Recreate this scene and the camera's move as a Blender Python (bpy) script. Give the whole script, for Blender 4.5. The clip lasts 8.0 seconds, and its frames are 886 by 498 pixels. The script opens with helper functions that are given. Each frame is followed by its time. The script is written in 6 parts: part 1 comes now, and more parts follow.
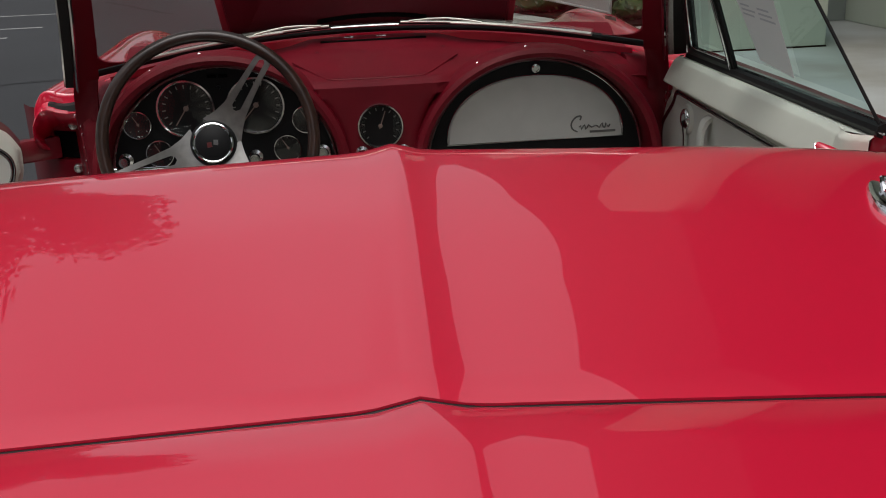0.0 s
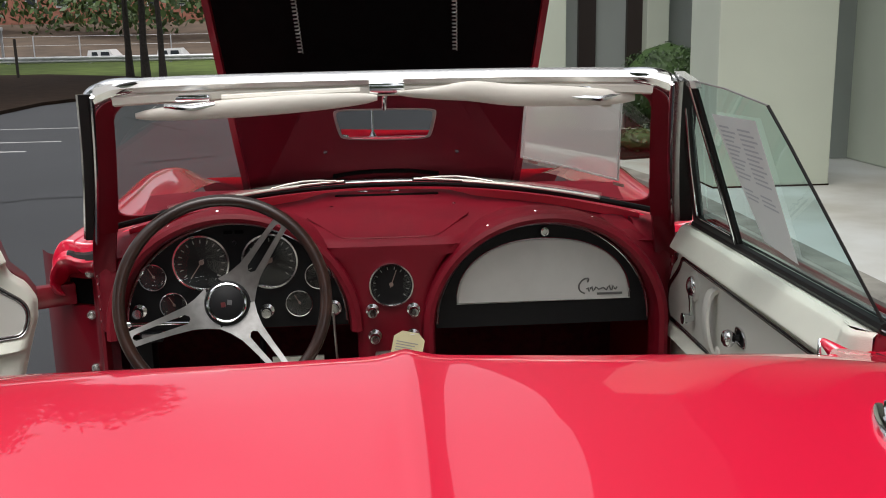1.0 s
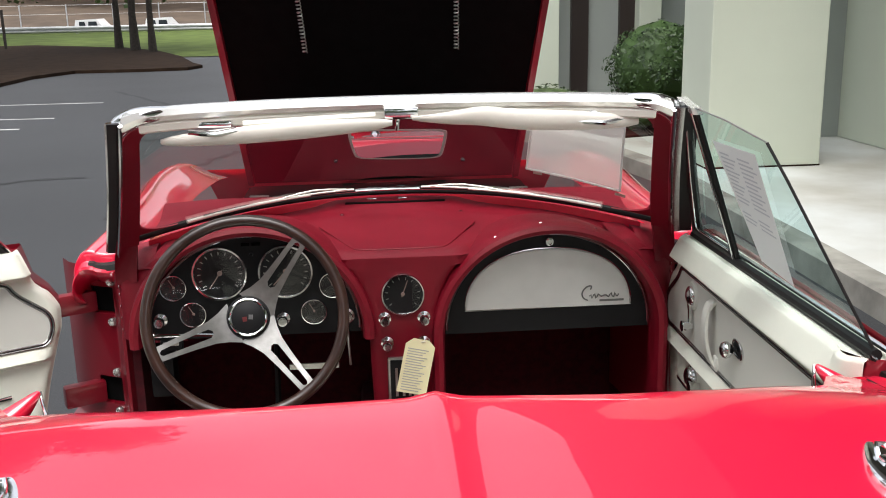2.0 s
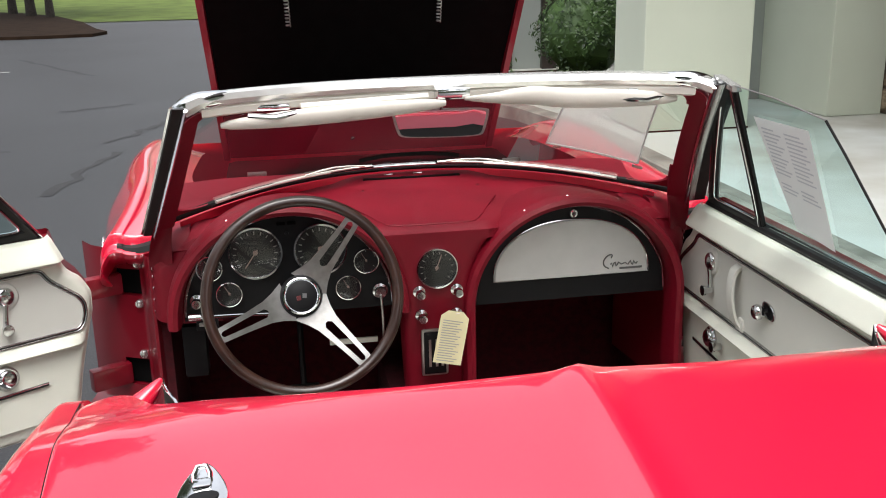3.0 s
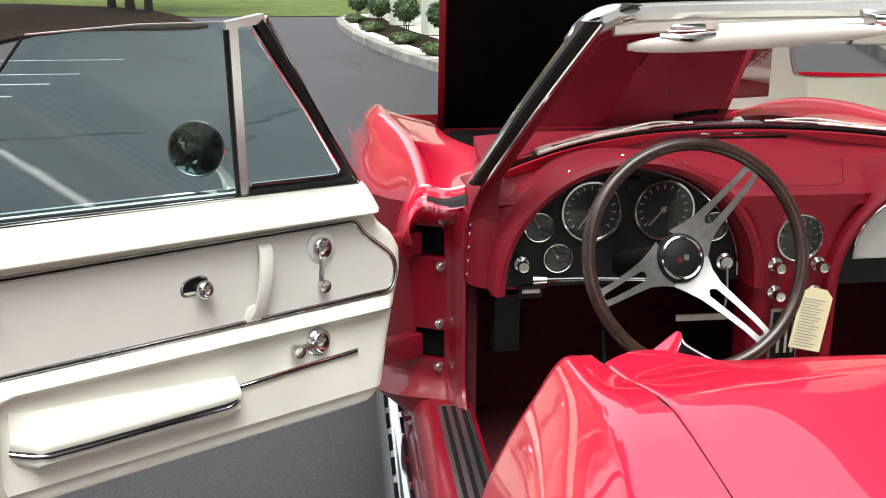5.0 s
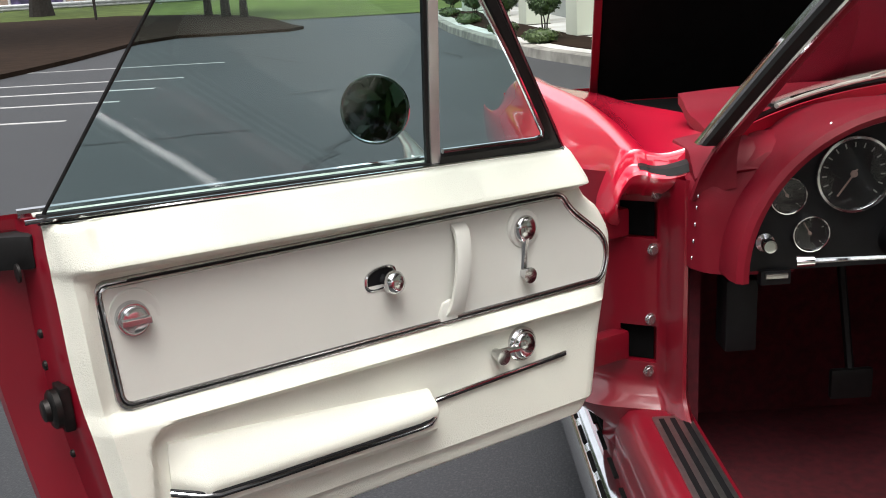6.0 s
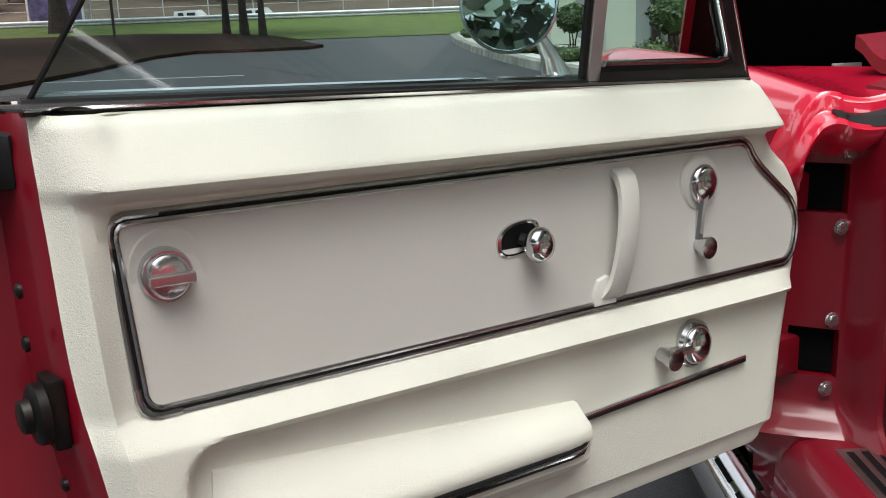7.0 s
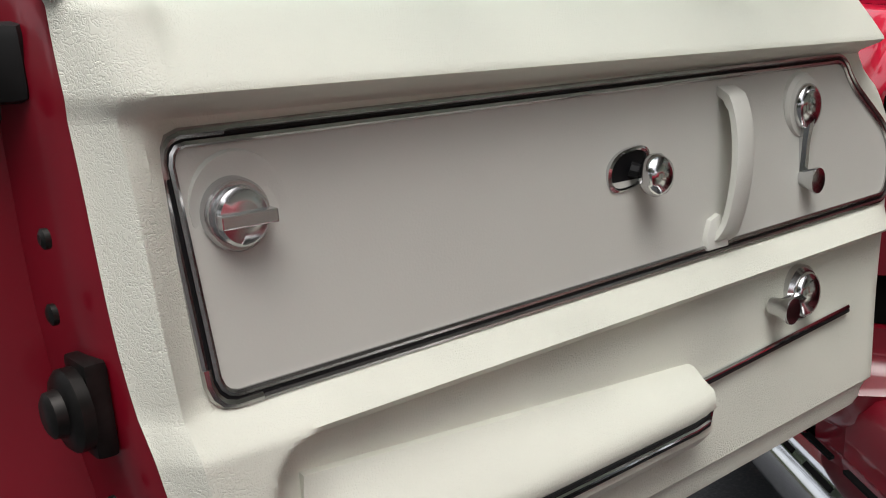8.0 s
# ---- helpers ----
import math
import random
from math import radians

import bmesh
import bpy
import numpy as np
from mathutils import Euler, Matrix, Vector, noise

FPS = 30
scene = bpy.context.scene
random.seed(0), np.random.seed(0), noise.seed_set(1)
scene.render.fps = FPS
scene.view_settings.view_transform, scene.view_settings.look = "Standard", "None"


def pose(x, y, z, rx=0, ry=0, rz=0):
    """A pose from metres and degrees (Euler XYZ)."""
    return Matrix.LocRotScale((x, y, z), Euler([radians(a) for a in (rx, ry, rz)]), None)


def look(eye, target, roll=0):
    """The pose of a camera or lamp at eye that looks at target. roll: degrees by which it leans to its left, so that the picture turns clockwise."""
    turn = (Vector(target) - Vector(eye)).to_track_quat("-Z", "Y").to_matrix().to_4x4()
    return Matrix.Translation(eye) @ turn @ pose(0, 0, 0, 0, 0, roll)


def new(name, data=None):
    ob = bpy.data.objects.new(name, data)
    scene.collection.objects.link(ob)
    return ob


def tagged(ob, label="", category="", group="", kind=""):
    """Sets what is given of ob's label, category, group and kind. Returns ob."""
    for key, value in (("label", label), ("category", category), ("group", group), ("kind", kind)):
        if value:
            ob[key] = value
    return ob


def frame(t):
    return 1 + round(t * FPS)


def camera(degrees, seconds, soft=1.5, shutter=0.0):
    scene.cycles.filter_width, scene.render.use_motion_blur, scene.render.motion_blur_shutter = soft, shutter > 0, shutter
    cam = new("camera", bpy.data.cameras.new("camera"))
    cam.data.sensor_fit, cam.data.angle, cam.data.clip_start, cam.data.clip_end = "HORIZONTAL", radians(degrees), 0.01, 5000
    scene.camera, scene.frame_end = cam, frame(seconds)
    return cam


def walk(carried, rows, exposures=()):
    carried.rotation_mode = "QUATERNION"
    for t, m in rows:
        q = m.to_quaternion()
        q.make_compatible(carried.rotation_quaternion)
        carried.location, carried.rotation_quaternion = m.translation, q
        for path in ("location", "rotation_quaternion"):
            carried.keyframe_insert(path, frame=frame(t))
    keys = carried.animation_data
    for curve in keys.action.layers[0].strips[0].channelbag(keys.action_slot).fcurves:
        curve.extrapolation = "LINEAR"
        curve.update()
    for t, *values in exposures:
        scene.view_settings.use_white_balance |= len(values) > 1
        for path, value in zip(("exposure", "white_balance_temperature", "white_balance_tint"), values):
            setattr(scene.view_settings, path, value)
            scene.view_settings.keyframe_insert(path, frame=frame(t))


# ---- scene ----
cam = camera(49.0, 8.0, soft=1.0)
PATH = [
    (0, (-0.02, -2.076, 1.207), (0.11, -0.19, 0.553), -2.6),
    (0.5, (-0.014, -2.074, 1.269), (0.108, -0.146, 0.748), -1.6),
    (1, (-0.025, -2.072, 1.31), (0.107, -0.124, 0.88), -1.1),
    (1.5, (-0.017, -2.101, 1.37), (0.094, -0.155, 0.923), -1.1),
    (3, (-0.362, -2.148, 1.467), (-0.028, -0.259, 0.899), -1.2),
    (3.5, (-0.541, -2.099, 1.403), (-0.124, -0.217, 0.87), -0.8),
    (4, (-0.75, -2.021, 1.386), (-0.279, -0.15, 0.86), -0.3),
    (4.5, (-0.859, -1.898, 1.343), (-0.468, -0.009, 0.815), -0.0),
    (5, (-0.907, -1.807, 1.296), (-0.705, 0.104, 0.744), -0.1),
    (5.2, (-0.931, -1.779, 1.266), (-0.810, 0.132, 0.689), -1.3),
    (6.3, (-1.135, -1.325, 1.116), (-1.156, 0.607, 0.600), -3.7),
    (6.5, (-1.160, -1.242, 1.057), (-1.211, 0.699, 0.574), -4.0),
    (7, (-1.234, -1.090, 1.000), (-1.240, 0.847, 0.501), -2.1),
    (7.5, (-1.334, -0.976, 0.955), (-1.166, 0.951, 0.447), -1.5),
    (8, (-1.371, -0.926, 0.924), (-1.223, 0.999, 0.399), -3.5),
]
EXPOSURES = [(0.0, -0.48), (0.5, -0.22), (1.0, 0.23), (1.5, 0.7), (3.0, 0.85), (4.5, 0.87), (5.0, 1.1), (6.5, 0.64), (7.0, 0.48), (8.0, 0.28)]
walk(cam, [(t, look(e, g, r)) for t, e, g, r in PATH], EXPOSURES)

# ---- light ----
world = bpy.data.worlds.new("sky")
scene.world = world
world.use_nodes = True
wn = world.node_tree
sky = wn.nodes.new("ShaderNodeTexSky")
sky.sky_type = 'NISHITA'
sky.sun_disc = False
sky.sun_elevation = radians(70)
sky.sun_rotation = radians(190)
sky.air_density, sky.dust_density, sky.ozone_density = 1.0, 4.0, 1.0
haze = wn.nodes.new("ShaderNodeHueSaturation")
haze.inputs["Saturation"].default_value = 0.22
wn.links.new(sky.outputs[0], haze.inputs["Color"])
clouds = wn.nodes.new("ShaderNodeTexNoise")
clouds.inputs["Scale"].default_value = 2.6
clouds.inputs["Detail"].default_value = 5
where = wn.nodes.new("ShaderNodeTexCoord")
wn.links.new(where.outputs["Generated"], clouds.inputs["Vector"])
tone = wn.nodes.new("ShaderNodeMapRange")
tone.inputs[1].default_value, tone.inputs[2].default_value = 0.3, 0.7
tone.inputs[3].default_value, tone.inputs[4].default_value = 0.8, 1.25
wn.links.new(clouds.outputs["Fac"], tone.inputs[0])
cover = wn.nodes.new("ShaderNodeVectorMath")
cover.operation = 'SCALE'
wn.links.new(haze.outputs[0], cover.inputs[0])
wn.links.new(tone.outputs[0], cover.inputs["Scale"])
wn.links.new(cover.outputs[0], wn.nodes["Background"].inputs[0])
wn.nodes["Background"].inputs[1].default_value = 0.2
sun_data = bpy.data.lights.new("sun", "SUN")
sun_data.energy, sun_data.angle, sun_data.color = 0.95, radians(45), (1.0, 0.97, 0.93)
sun = new("sun", sun_data)
sun.matrix_world = look((-0.8, -4.5, 12.6), (0, 0, 0))


# ---- materials ----
def mat(name, color, rough=0.5, metal=0.0, coat=0.0, noise_scale=0.0, noise_amt=0.0, bump=0.0, bump_scale=200.0, spec=0.5, coat_rough=0.03, color2=None):
    m = bpy.data.materials.new(name)
    m.use_nodes = True
    nt = m.node_tree
    b = nt.nodes["Principled BSDF"]
    b.inputs["Base Color"].default_value = (*color, 1)
    b.inputs["Roughness"].default_value = rough
    b.inputs["Metallic"].default_value = metal
    b.inputs["Coat Weight"].default_value = coat
    b.inputs["Coat Roughness"].default_value = coat_rough
    b.inputs["Specular IOR Level"].default_value = spec
    co = nt.nodes.new("ShaderNodeTexCoord")
    if noise_scale:
        n = nt.nodes.new("ShaderNodeTexNoise")
        n.inputs["Scale"].default_value = noise_scale
        n.inputs["Detail"].default_value = 6
        nt.links.new(co.outputs["Object"], n.inputs["Vector"])
        mix = nt.nodes.new("ShaderNodeMix")
        mix.data_type = 'RGBA'
        c2 = color2 or tuple(c * (1 - noise_amt) for c in color)
        mix.inputs[6].default_value = (*color, 1)
        mix.inputs[7].default_value = (*c2, 1)
        ramp = nt.nodes.new("ShaderNodeMapRange")
        ramp.inputs[1].default_value, ramp.inputs[2].default_value = 0.35, 0.68
        nt.links.new(n.outputs["Fac"], ramp.inputs[0])
        nt.links.new(ramp.outputs[0], mix.inputs[0])
        nt.links.new(mix.outputs[2], b.inputs["Base Color"])
    if bump:
        n2 = nt.nodes.new("ShaderNodeTexNoise")
        n2.inputs["Scale"].default_value = bump_scale
        n2.inputs["Detail"].default_value = 4
        nt.links.new(co.outputs["Object"], n2.inputs["Vector"])
        bp = nt.nodes.new("ShaderNodeBump")
        bp.inputs["Strength"].default_value = bump
        bp.inputs["Distance"].default_value = 0.002
        nt.links.new(n2.outputs["Fac"], bp.inputs["Height"])
        nt.links.new(bp.outputs[0], b.inputs["Normal"])
    return m


RED = mat("red_paint", (0.76, 0.006, 0.045), rough=0.35, coat=1.0, coat_rough=0.015, noise_scale=1.5, noise_amt=0.06)
RED_VINYL = mat("red_vinyl", (0.205, 0.0025, 0.014), rough=0.5, spec=0.35, noise_scale=8, noise_amt=0.15, bump=0.25, bump_scale=700)
RED.node_tree.nodes["Principled BSDF"].inputs["Coat IOR"].default_value = 1.86
RED_CARPET = mat("red_carpet", (0.085, 0.003, 0.009), rough=0.95, noise_scale=60, noise_amt=0.4, bump=0.8, bump_scale=900)
# body red again, with the shade of jambs, sills and edges in its colour
RED_SHADED = mat("red_paint_shaded", (0.2, 0.002, 0.012), rough=0.4, coat=0.6, coat_rough=0.1, noise_scale=5, noise_amt=0.12)
BLACK = mat("black_satin", (0.007, 0.007, 0.008), rough=0.5, spec=0.25, noise_scale=25, noise_amt=0.3)
BLACK_FLAT = mat("black_flat", (0.004, 0.004, 0.004), rough=0.85, spec=0.1, noise_scale=20, noise_amt=0.4)
RUBBER = mat("black_rubber", (0.01, 0.01, 0.01), rough=0.5, spec=0.3, noise_scale=40, noise_amt=0.3)
CHROME = mat("chrome", (0.82, 0.83, 0.84), rough=0.1, metal=1.0, noise_scale=30, noise_amt=0.08)
KNOB = mat("soft_chrome", (0.64, 0.64, 0.64), rough=0.17, metal=1.0, noise_scale=30, noise_amt=0.1)
SATIN = mat("satin_chrome", (0.6, 0.6, 0.6), rough=0.22, metal=0.9, noise_scale=50, noise_amt=0.12)
STEEL = mat("brushed_steel", (0.52, 0.51, 0.49), rough=0.36, metal=1.0, noise_scale=60, noise_amt=0.15)
BRIGHT = mat("satin_stainless", (0.78, 0.76, 0.7), rough=0.3, metal=0.55, noise_scale=40, noise_amt=0.1)
SILVER = mat("silver_panel", (0.62, 0.62, 0.6), rough=0.45, metal=0.35, noise_scale=20, noise_amt=0.06)
CREAM = mat("cream_vinyl", (0.79, 0.8, 0.7), rough=0.5, noise_scale=6, noise_amt=0.06, bump=0.35, bump_scale=260)


def leather(m, scale, strength):
    """Fine irregular creases: cell borders, bent by noise, patchy in depth."""
    nt = m.node_tree
    co = nt.nodes.new("ShaderNodeTexCoord")
    nz = nt.nodes.new("ShaderNodeTexNoise")
    nz.inputs["Scale"].default_value = scale * 0.35
    nz.inputs["Detail"].default_value = 3
    mx = nt.nodes.new("ShaderNodeMix")
    mx.data_type = 'RGBA'
    mx.inputs[0].default_value = 0.035
    vo = nt.nodes.new("ShaderNodeTexVoronoi")
    vo.feature = 'DISTANCE_TO_EDGE'
    vo.inputs["Scale"].default_value = scale
    rp = nt.nodes.new("ShaderNodeMapRange")
    rp.inputs[2].default_value = 0.16
    pt = nt.nodes.new("ShaderNodeTexNoise")
    pt.inputs["Scale"].default_value = 9
    pr = nt.nodes.new("ShaderNodeMapRange")
    pr.inputs[1].default_value, pr.inputs[2].default_value = 0.42, 0.64
    pr.inputs[3].default_value, pr.inputs[4].default_value = 0.5, 1.0
    ml = nt.nodes.new("ShaderNodeMath")
    ml.operation = 'MULTIPLY'
    bp = nt.nodes.new("ShaderNodeBump")
    bp.inputs["Distance"].default_value = 0.0012
    nt.links.new(co.outputs["Object"], nz.inputs["Vector"])
    nt.links.new(co.outputs["Object"], mx.inputs[6])
    nt.links.new(nz.outputs["Color"], mx.inputs[7])
    nt.links.new(mx.outputs[2], vo.inputs["Vector"])
    nt.links.new(vo.outputs["Distance"], rp.inputs[0])
    nt.links.new(co.outputs["Object"], pt.inputs["Vector"])
    nt.links.new(pt.outputs["Fac"], pr.inputs[0])
    nt.links.new(pr.outputs[0], ml.inputs[0])
    ml.inputs[1].default_value = strength
    nt.links.new(ml.outputs[0], bp.inputs["Strength"])
    nt.links.new(rp.outputs[0], bp.inputs["Height"])
    nt.links.new(bp.outputs[0], nt.nodes["Principled BSDF"].inputs["Normal"])


leather(CREAM, 240, 0.5)
leather(RED_VINYL, 220, 0.25)
CREAM_FLAT = mat("cream_panel_vinyl", (0.615, 0.615, 0.565), rough=0.6, noise_scale=5, noise_amt=0.06, bump=0.12, bump_scale=600)
WHITE_VINYL = mat("white_vinyl", (0.78, 0.75, 0.68), rough=0.5, noise_scale=10, noise_amt=0.06, bump=0.1)
WOOD = mat("dark_walnut", (0.035, 0.013, 0.008), rough=0.35, coat=0.4, noise_scale=30, noise_amt=0.5)
PAPER = mat("white_paper", (0.88, 0.88, 0.88), rough=0.8, noise_scale=4, noise_amt=0.04)
_pt = PAPER.node_tree
_tl = _pt.nodes.new("ShaderNodeBsdfTranslucent")
_tl.inputs[0].default_value = (0.85, 0.86, 0.86, 1)
_mx = _pt.nodes.new("ShaderNodeMixShader")
_mx.inputs[0].default_value = 0.55
_pt.links.new(_pt.nodes["Principled BSDF"].outputs[0], _mx.inputs[1])
_pt.links.new(_tl.outputs[0], _mx.inputs[2])
_pt.links.new(_mx.outputs[0], _pt.nodes["Material Output"].inputs[0])
INK = mat("grey_print", (0.36, 0.35, 0.33), rough=0.8)
TAG = mat("cream_card", (0.75, 0.68, 0.42), rough=0.8, noise_scale=8, noise_amt=0.08)
ASPHALT = mat("asphalt", (0.032, 0.034, 0.038), rough=0.56, noise_scale=0.5, noise_amt=0.3, bump=0.7, bump_scale=160)
def speckle(m, scale, amount, light):
    """Adds fine aggregate of a lighter tone to a material's colour."""
    nt = m.node_tree
    b = nt.nodes["Principled BSDF"]
    src = b.inputs["Base Color"].links[0].from_socket
    co = nt.nodes.new("ShaderNodeTexCoord")
    nz = nt.nodes.new("ShaderNodeTexNoise")
    nz.inputs["Scale"].default_value = scale
    nz.inputs["Detail"].default_value = 5
    rp = nt.nodes.new("ShaderNodeMapRange")
    rp.inputs[1].default_value, rp.inputs[2].default_value = 0.5, 0.75
    rp.inputs[4].default_value = amount
    mx = nt.nodes.new("ShaderNodeMix")
    mx.data_type = 'RGBA'
    mx.inputs[7].default_value = (*light, 1)
    nt.links.new(co.outputs["Object"], nz.inputs["Vector"])
    nt.links.new(nz.outputs["Fac"], rp.inputs[0])
    nt.links.new(rp.outputs[0], mx.inputs[0])
    nt.links.new(src, mx.inputs[6])
    nt.links.new(mx.outputs[2], b.inputs["Base Color"])


speckle(ASPHALT, 120, 0.5, (0.1, 0.1, 0.1))
speckle(ASPHALT, 0.18, 0.5, (0.03, 0.031, 0.034))
CONCRETE = mat("concrete", (0.6, 0.62, 0.6), rough=0.8, noise_scale=1.1, color2=(0.4, 0.39, 0.34), bump=0.4, bump_scale=60)
speckle(CONCRETE, 0.7, 0.55, (0.66, 0.65, 0.6))
GRASS = mat("grass", (0.1, 0.14, 0.03), rough=0.9, spec=0.2, noise_scale=1.2, noise_amt=0.4, bump=0.9, bump_scale=30)
MULCH = mat("mulch", (0.028, 0.017, 0.011), rough=0.95, spec=0.08, noise_scale=3, noise_amt=0.5, bump=1.0, bump_scale=40)
STUCCO = mat("cream_stucco", (0.6, 0.645, 0.53), rough=0.85, noise_scale=0.8, noise_amt=0.08, bump=0.25, bump_scale=90)
WALL_GREY = mat("grey_stucco", (0.33, 0.36, 0.335), rough=0.85, noise_scale=0.8, noise_amt=0.1, bump=0.25, bump_scale=90)
DARK_FRAME = mat("dark_bronze_frame", (0.03, 0.02, 0.017), rough=0.5)
BARK = mat("bark", (0.035, 0.028, 0.023), rough=0.95, noise_scale=12, noise_amt=0.5, bump=1.0, bump_scale=40)
BRICK = mat("red_brick", (0.3, 0.12, 0.08), rough=0.9, noise_scale=1.5, noise_amt=0.25)
WHITE_PAINT = mat("white_road_paint", (0.48, 0.48, 0.47), rough=0.8, noise_scale=3, noise_amt=0.35)
GALV = mat("galvanised_steel", (0.5, 0.51, 0.52), rough=0.45, metal=0.6, noise_scale=4, noise_amt=0.2)


def glass_mat(name, color, rough=0.0, mixin=0.0):
    m = bpy.data.materials.new(name)
    m.use_nodes = True
    nt = m.node_tree
    b = nt.nodes["Principled BSDF"]
    tr = nt.nodes.new("ShaderNodeBsdfTransparent")
    tr.inputs[0].default_value = (*color, 1)
    gl = nt.nodes.new("ShaderNodeBsdfGlossy")
    gl.inputs["Roughness"].default_value = rough
    fr = nt.nodes.new("ShaderNodeLayerWeight")
    fr.inputs[0].default_value = 0.5
    pw = nt.nodes.new("ShaderNodeMath")
    pw.operation = 'POWER'
    pw.inputs[1].default_value = 5.0
    nt.links.new(fr.outputs["Facing"], pw.inputs[0])
    add = nt.nodes.new("ShaderNodeMath")
    add.operation = 'MULTIPLY_ADD'
    add.inputs[1].default_value = 0.85
    add.inputs[2].default_value = mixin
    mx = nt.nodes.new("ShaderNodeMixShader")
    nt.links.new(pw.outputs[0], add.inputs[0])
    nt.links.new(add.outputs[0], mx.inputs[0])
    nt.links.new(tr.outputs[0], mx.inputs[1])
    nt.links.new(gl.outputs[0], mx.inputs[2])
    nt.links.new(mx.outputs[0], nt.nodes["Material Output"].inputs[0])
    nt.nodes.remove(b)
    return m


GLASS = glass_mat("windshield_glass", (0.86, 0.9, 0.87), mixin=0.16)
GLASS_SIDE = glass_mat("side_glass", (0.68, 0.85, 0.84), rough=0.03, mixin=0.032)
GAUGE_GLASS = glass_mat("gauge_glass", (0.95, 0.95, 0.95), mixin=0.045)


# ---- mesh helpers ----
def part(name, bm, material, parent=None, label="", smooth=True, m=None):
    me = bpy.data.meshes.new(name)
    bmesh.ops.recalc_face_normals(bm, faces=bm.faces)
    for f in bm.faces:
        f.smooth = smooth
    bm.to_mesh(me)
    bm.free()
    me.materials.append(material)
    ob = new(name, me)
    if smooth:
        me.set_sharp_from_angle(angle=radians(38))
    if parent:
        ob.parent = parent
    if m is not None:
        ob.matrix_basis = m
    if label:
        tagged(ob, label)
    return ob


def thing(name, label, category, m=None, group="", kind=""):
    ob = new(name)
    if m is not None:
        ob.matrix_basis = m
    return tagged(ob, label, category, group, kind)


def box(bm, x0, x1, y0, y1, z0, z1, bevel=0.0, m=None, seg=2):
    r = bmesh.ops.create_cube(bm, size=1.0)
    vs = r["verts"]
    bmesh.ops.scale(bm, vec=(x1 - x0, y1 - y0, z1 - z0), verts=vs)
    bmesh.ops.translate(bm, vec=((x0 + x1) / 2, (y0 + y1) / 2, (z0 + z1) / 2), verts=vs)
    if bevel:
        es = list({e for v in vs for e in v.link_edges})
        out = bmesh.ops.bevel(bm, geom=es, offset=bevel, segments=seg, affect='EDGES', profile=0.6)
        vs = list({v for f in out["faces"] for v in f.verts} | {v for v in vs if v.is_valid})
    if m is not None:
        bmesh.ops.transform(bm, matrix=m, verts=[v for v in vs if v.is_valid])
    return vs


def tube(bm, pts, r, n=10, closed=False, caps=True):
    """A round tube of radius r (number or list) along points."""
    pts = [Vector(p) for p in pts]
    k = len(pts)
    rings = []
    up = None
    for i, p in enumerate(pts):
        a = pts[i - 1] if (i or closed) else p
        b = pts[(i + 1) % k] if (i < k - 1 or closed) else p
        d = (b - a).normalized()
        if up is None:
            up = d.orthogonal().normalized()
        up = (up - d * up.dot(d)).normalized()
        s = d.cross(up)
        rr = r[i] if isinstance(r, (list, tuple)) else r
        rings.append([bm.verts.new(p + (up * math.cos(2 * math.pi * j / n) + s * math.sin(2 * math.pi * j / n)) * rr) for j in range(n)])
    skin(bm, rings, closed_u=True, closed_v=closed)
    if caps and not closed:
        bm.faces.new(rings[0])
        bm.faces.new(rings[-1])


def skin(bm, rings, closed_u=False, closed_v=False):
    k = len(rings)
    for i in range(k if closed_v else k - 1):
        a, b = rings[i], rings[(i + 1) % k]
        n = len(a)
        for j in range(n if closed_u else n - 1):
            q = (a[j], a[(j + 1) % n], b[(j + 1) % n], b[j])
            if len(set(q)) == 4:
                bm.faces.new(q)


def loft(bm, sections, closed_u=False, closed_v=False, caps=False):
    rings = [[bm.verts.new(p) for p in s] for s in sections]
    skin(bm, rings, closed_u, closed_v)
    if caps:
        bm.faces.new(rings[0])
        bm.faces.new(rings[-1])
    return rings


def sheet(bm, fn, us, vs, thick=None):
    """A grid surface fn(u, v); with thick, a second skin along that vector closes it."""
    g = [[bm.verts.new(fn(u, v)) for v in vs] for u in us]
    skin(bm, g)
    if thick is not None:
        t = Vector(thick)
        h = [[bm.verts.new(x.co + t) for x in row] for row in g]
        skin(bm, h)
        border = lambda q: [r[0] for r in q] + q[-1][1:] + [r[-1] for r in q[::-1]][1:] + q[0][::-1][1:-1]
        skin(bm, [border(g), border(h)], closed_u=True)
    return g


def prism(bm, poly, fn, a, b):
    """A flat outline, a list of 2D points, extruded from depth a to depth b; fn(p, q, d) gives the place."""
    A = [bm.verts.new(fn(p, q, a)) for p, q in poly]
    B = [bm.verts.new(fn(p, q, b)) for p, q in poly]
    bm.faces.new(A)
    bm.faces.new(B)
    skin(bm, [A, B], closed_u=True)


def lathe(bm, prof, n=24, m=None):
    """Turned round the local z axis: prof is a list of (r, z)."""
    rings = []
    for r, z in prof:
        rings.append([bm.verts.new((r * math.cos(2 * math.pi * j / n), r * math.sin(2 * math.pi * j / n), z)) for j in range(n)])
    skin(bm, rings, closed_u=True)
    if prof[0][0] > 1e-6:
        bm.faces.new(rings[0])
    if prof[-1][0] > 1e-6:
        bm.faces.new(rings[-1])
    vs = [v for q in rings for v in q]
    if m is not None:
        bmesh.ops.transform(bm, matrix=m, verts=vs)
    bmesh.ops.remove_doubles(bm, verts=vs, dist=1e-6)


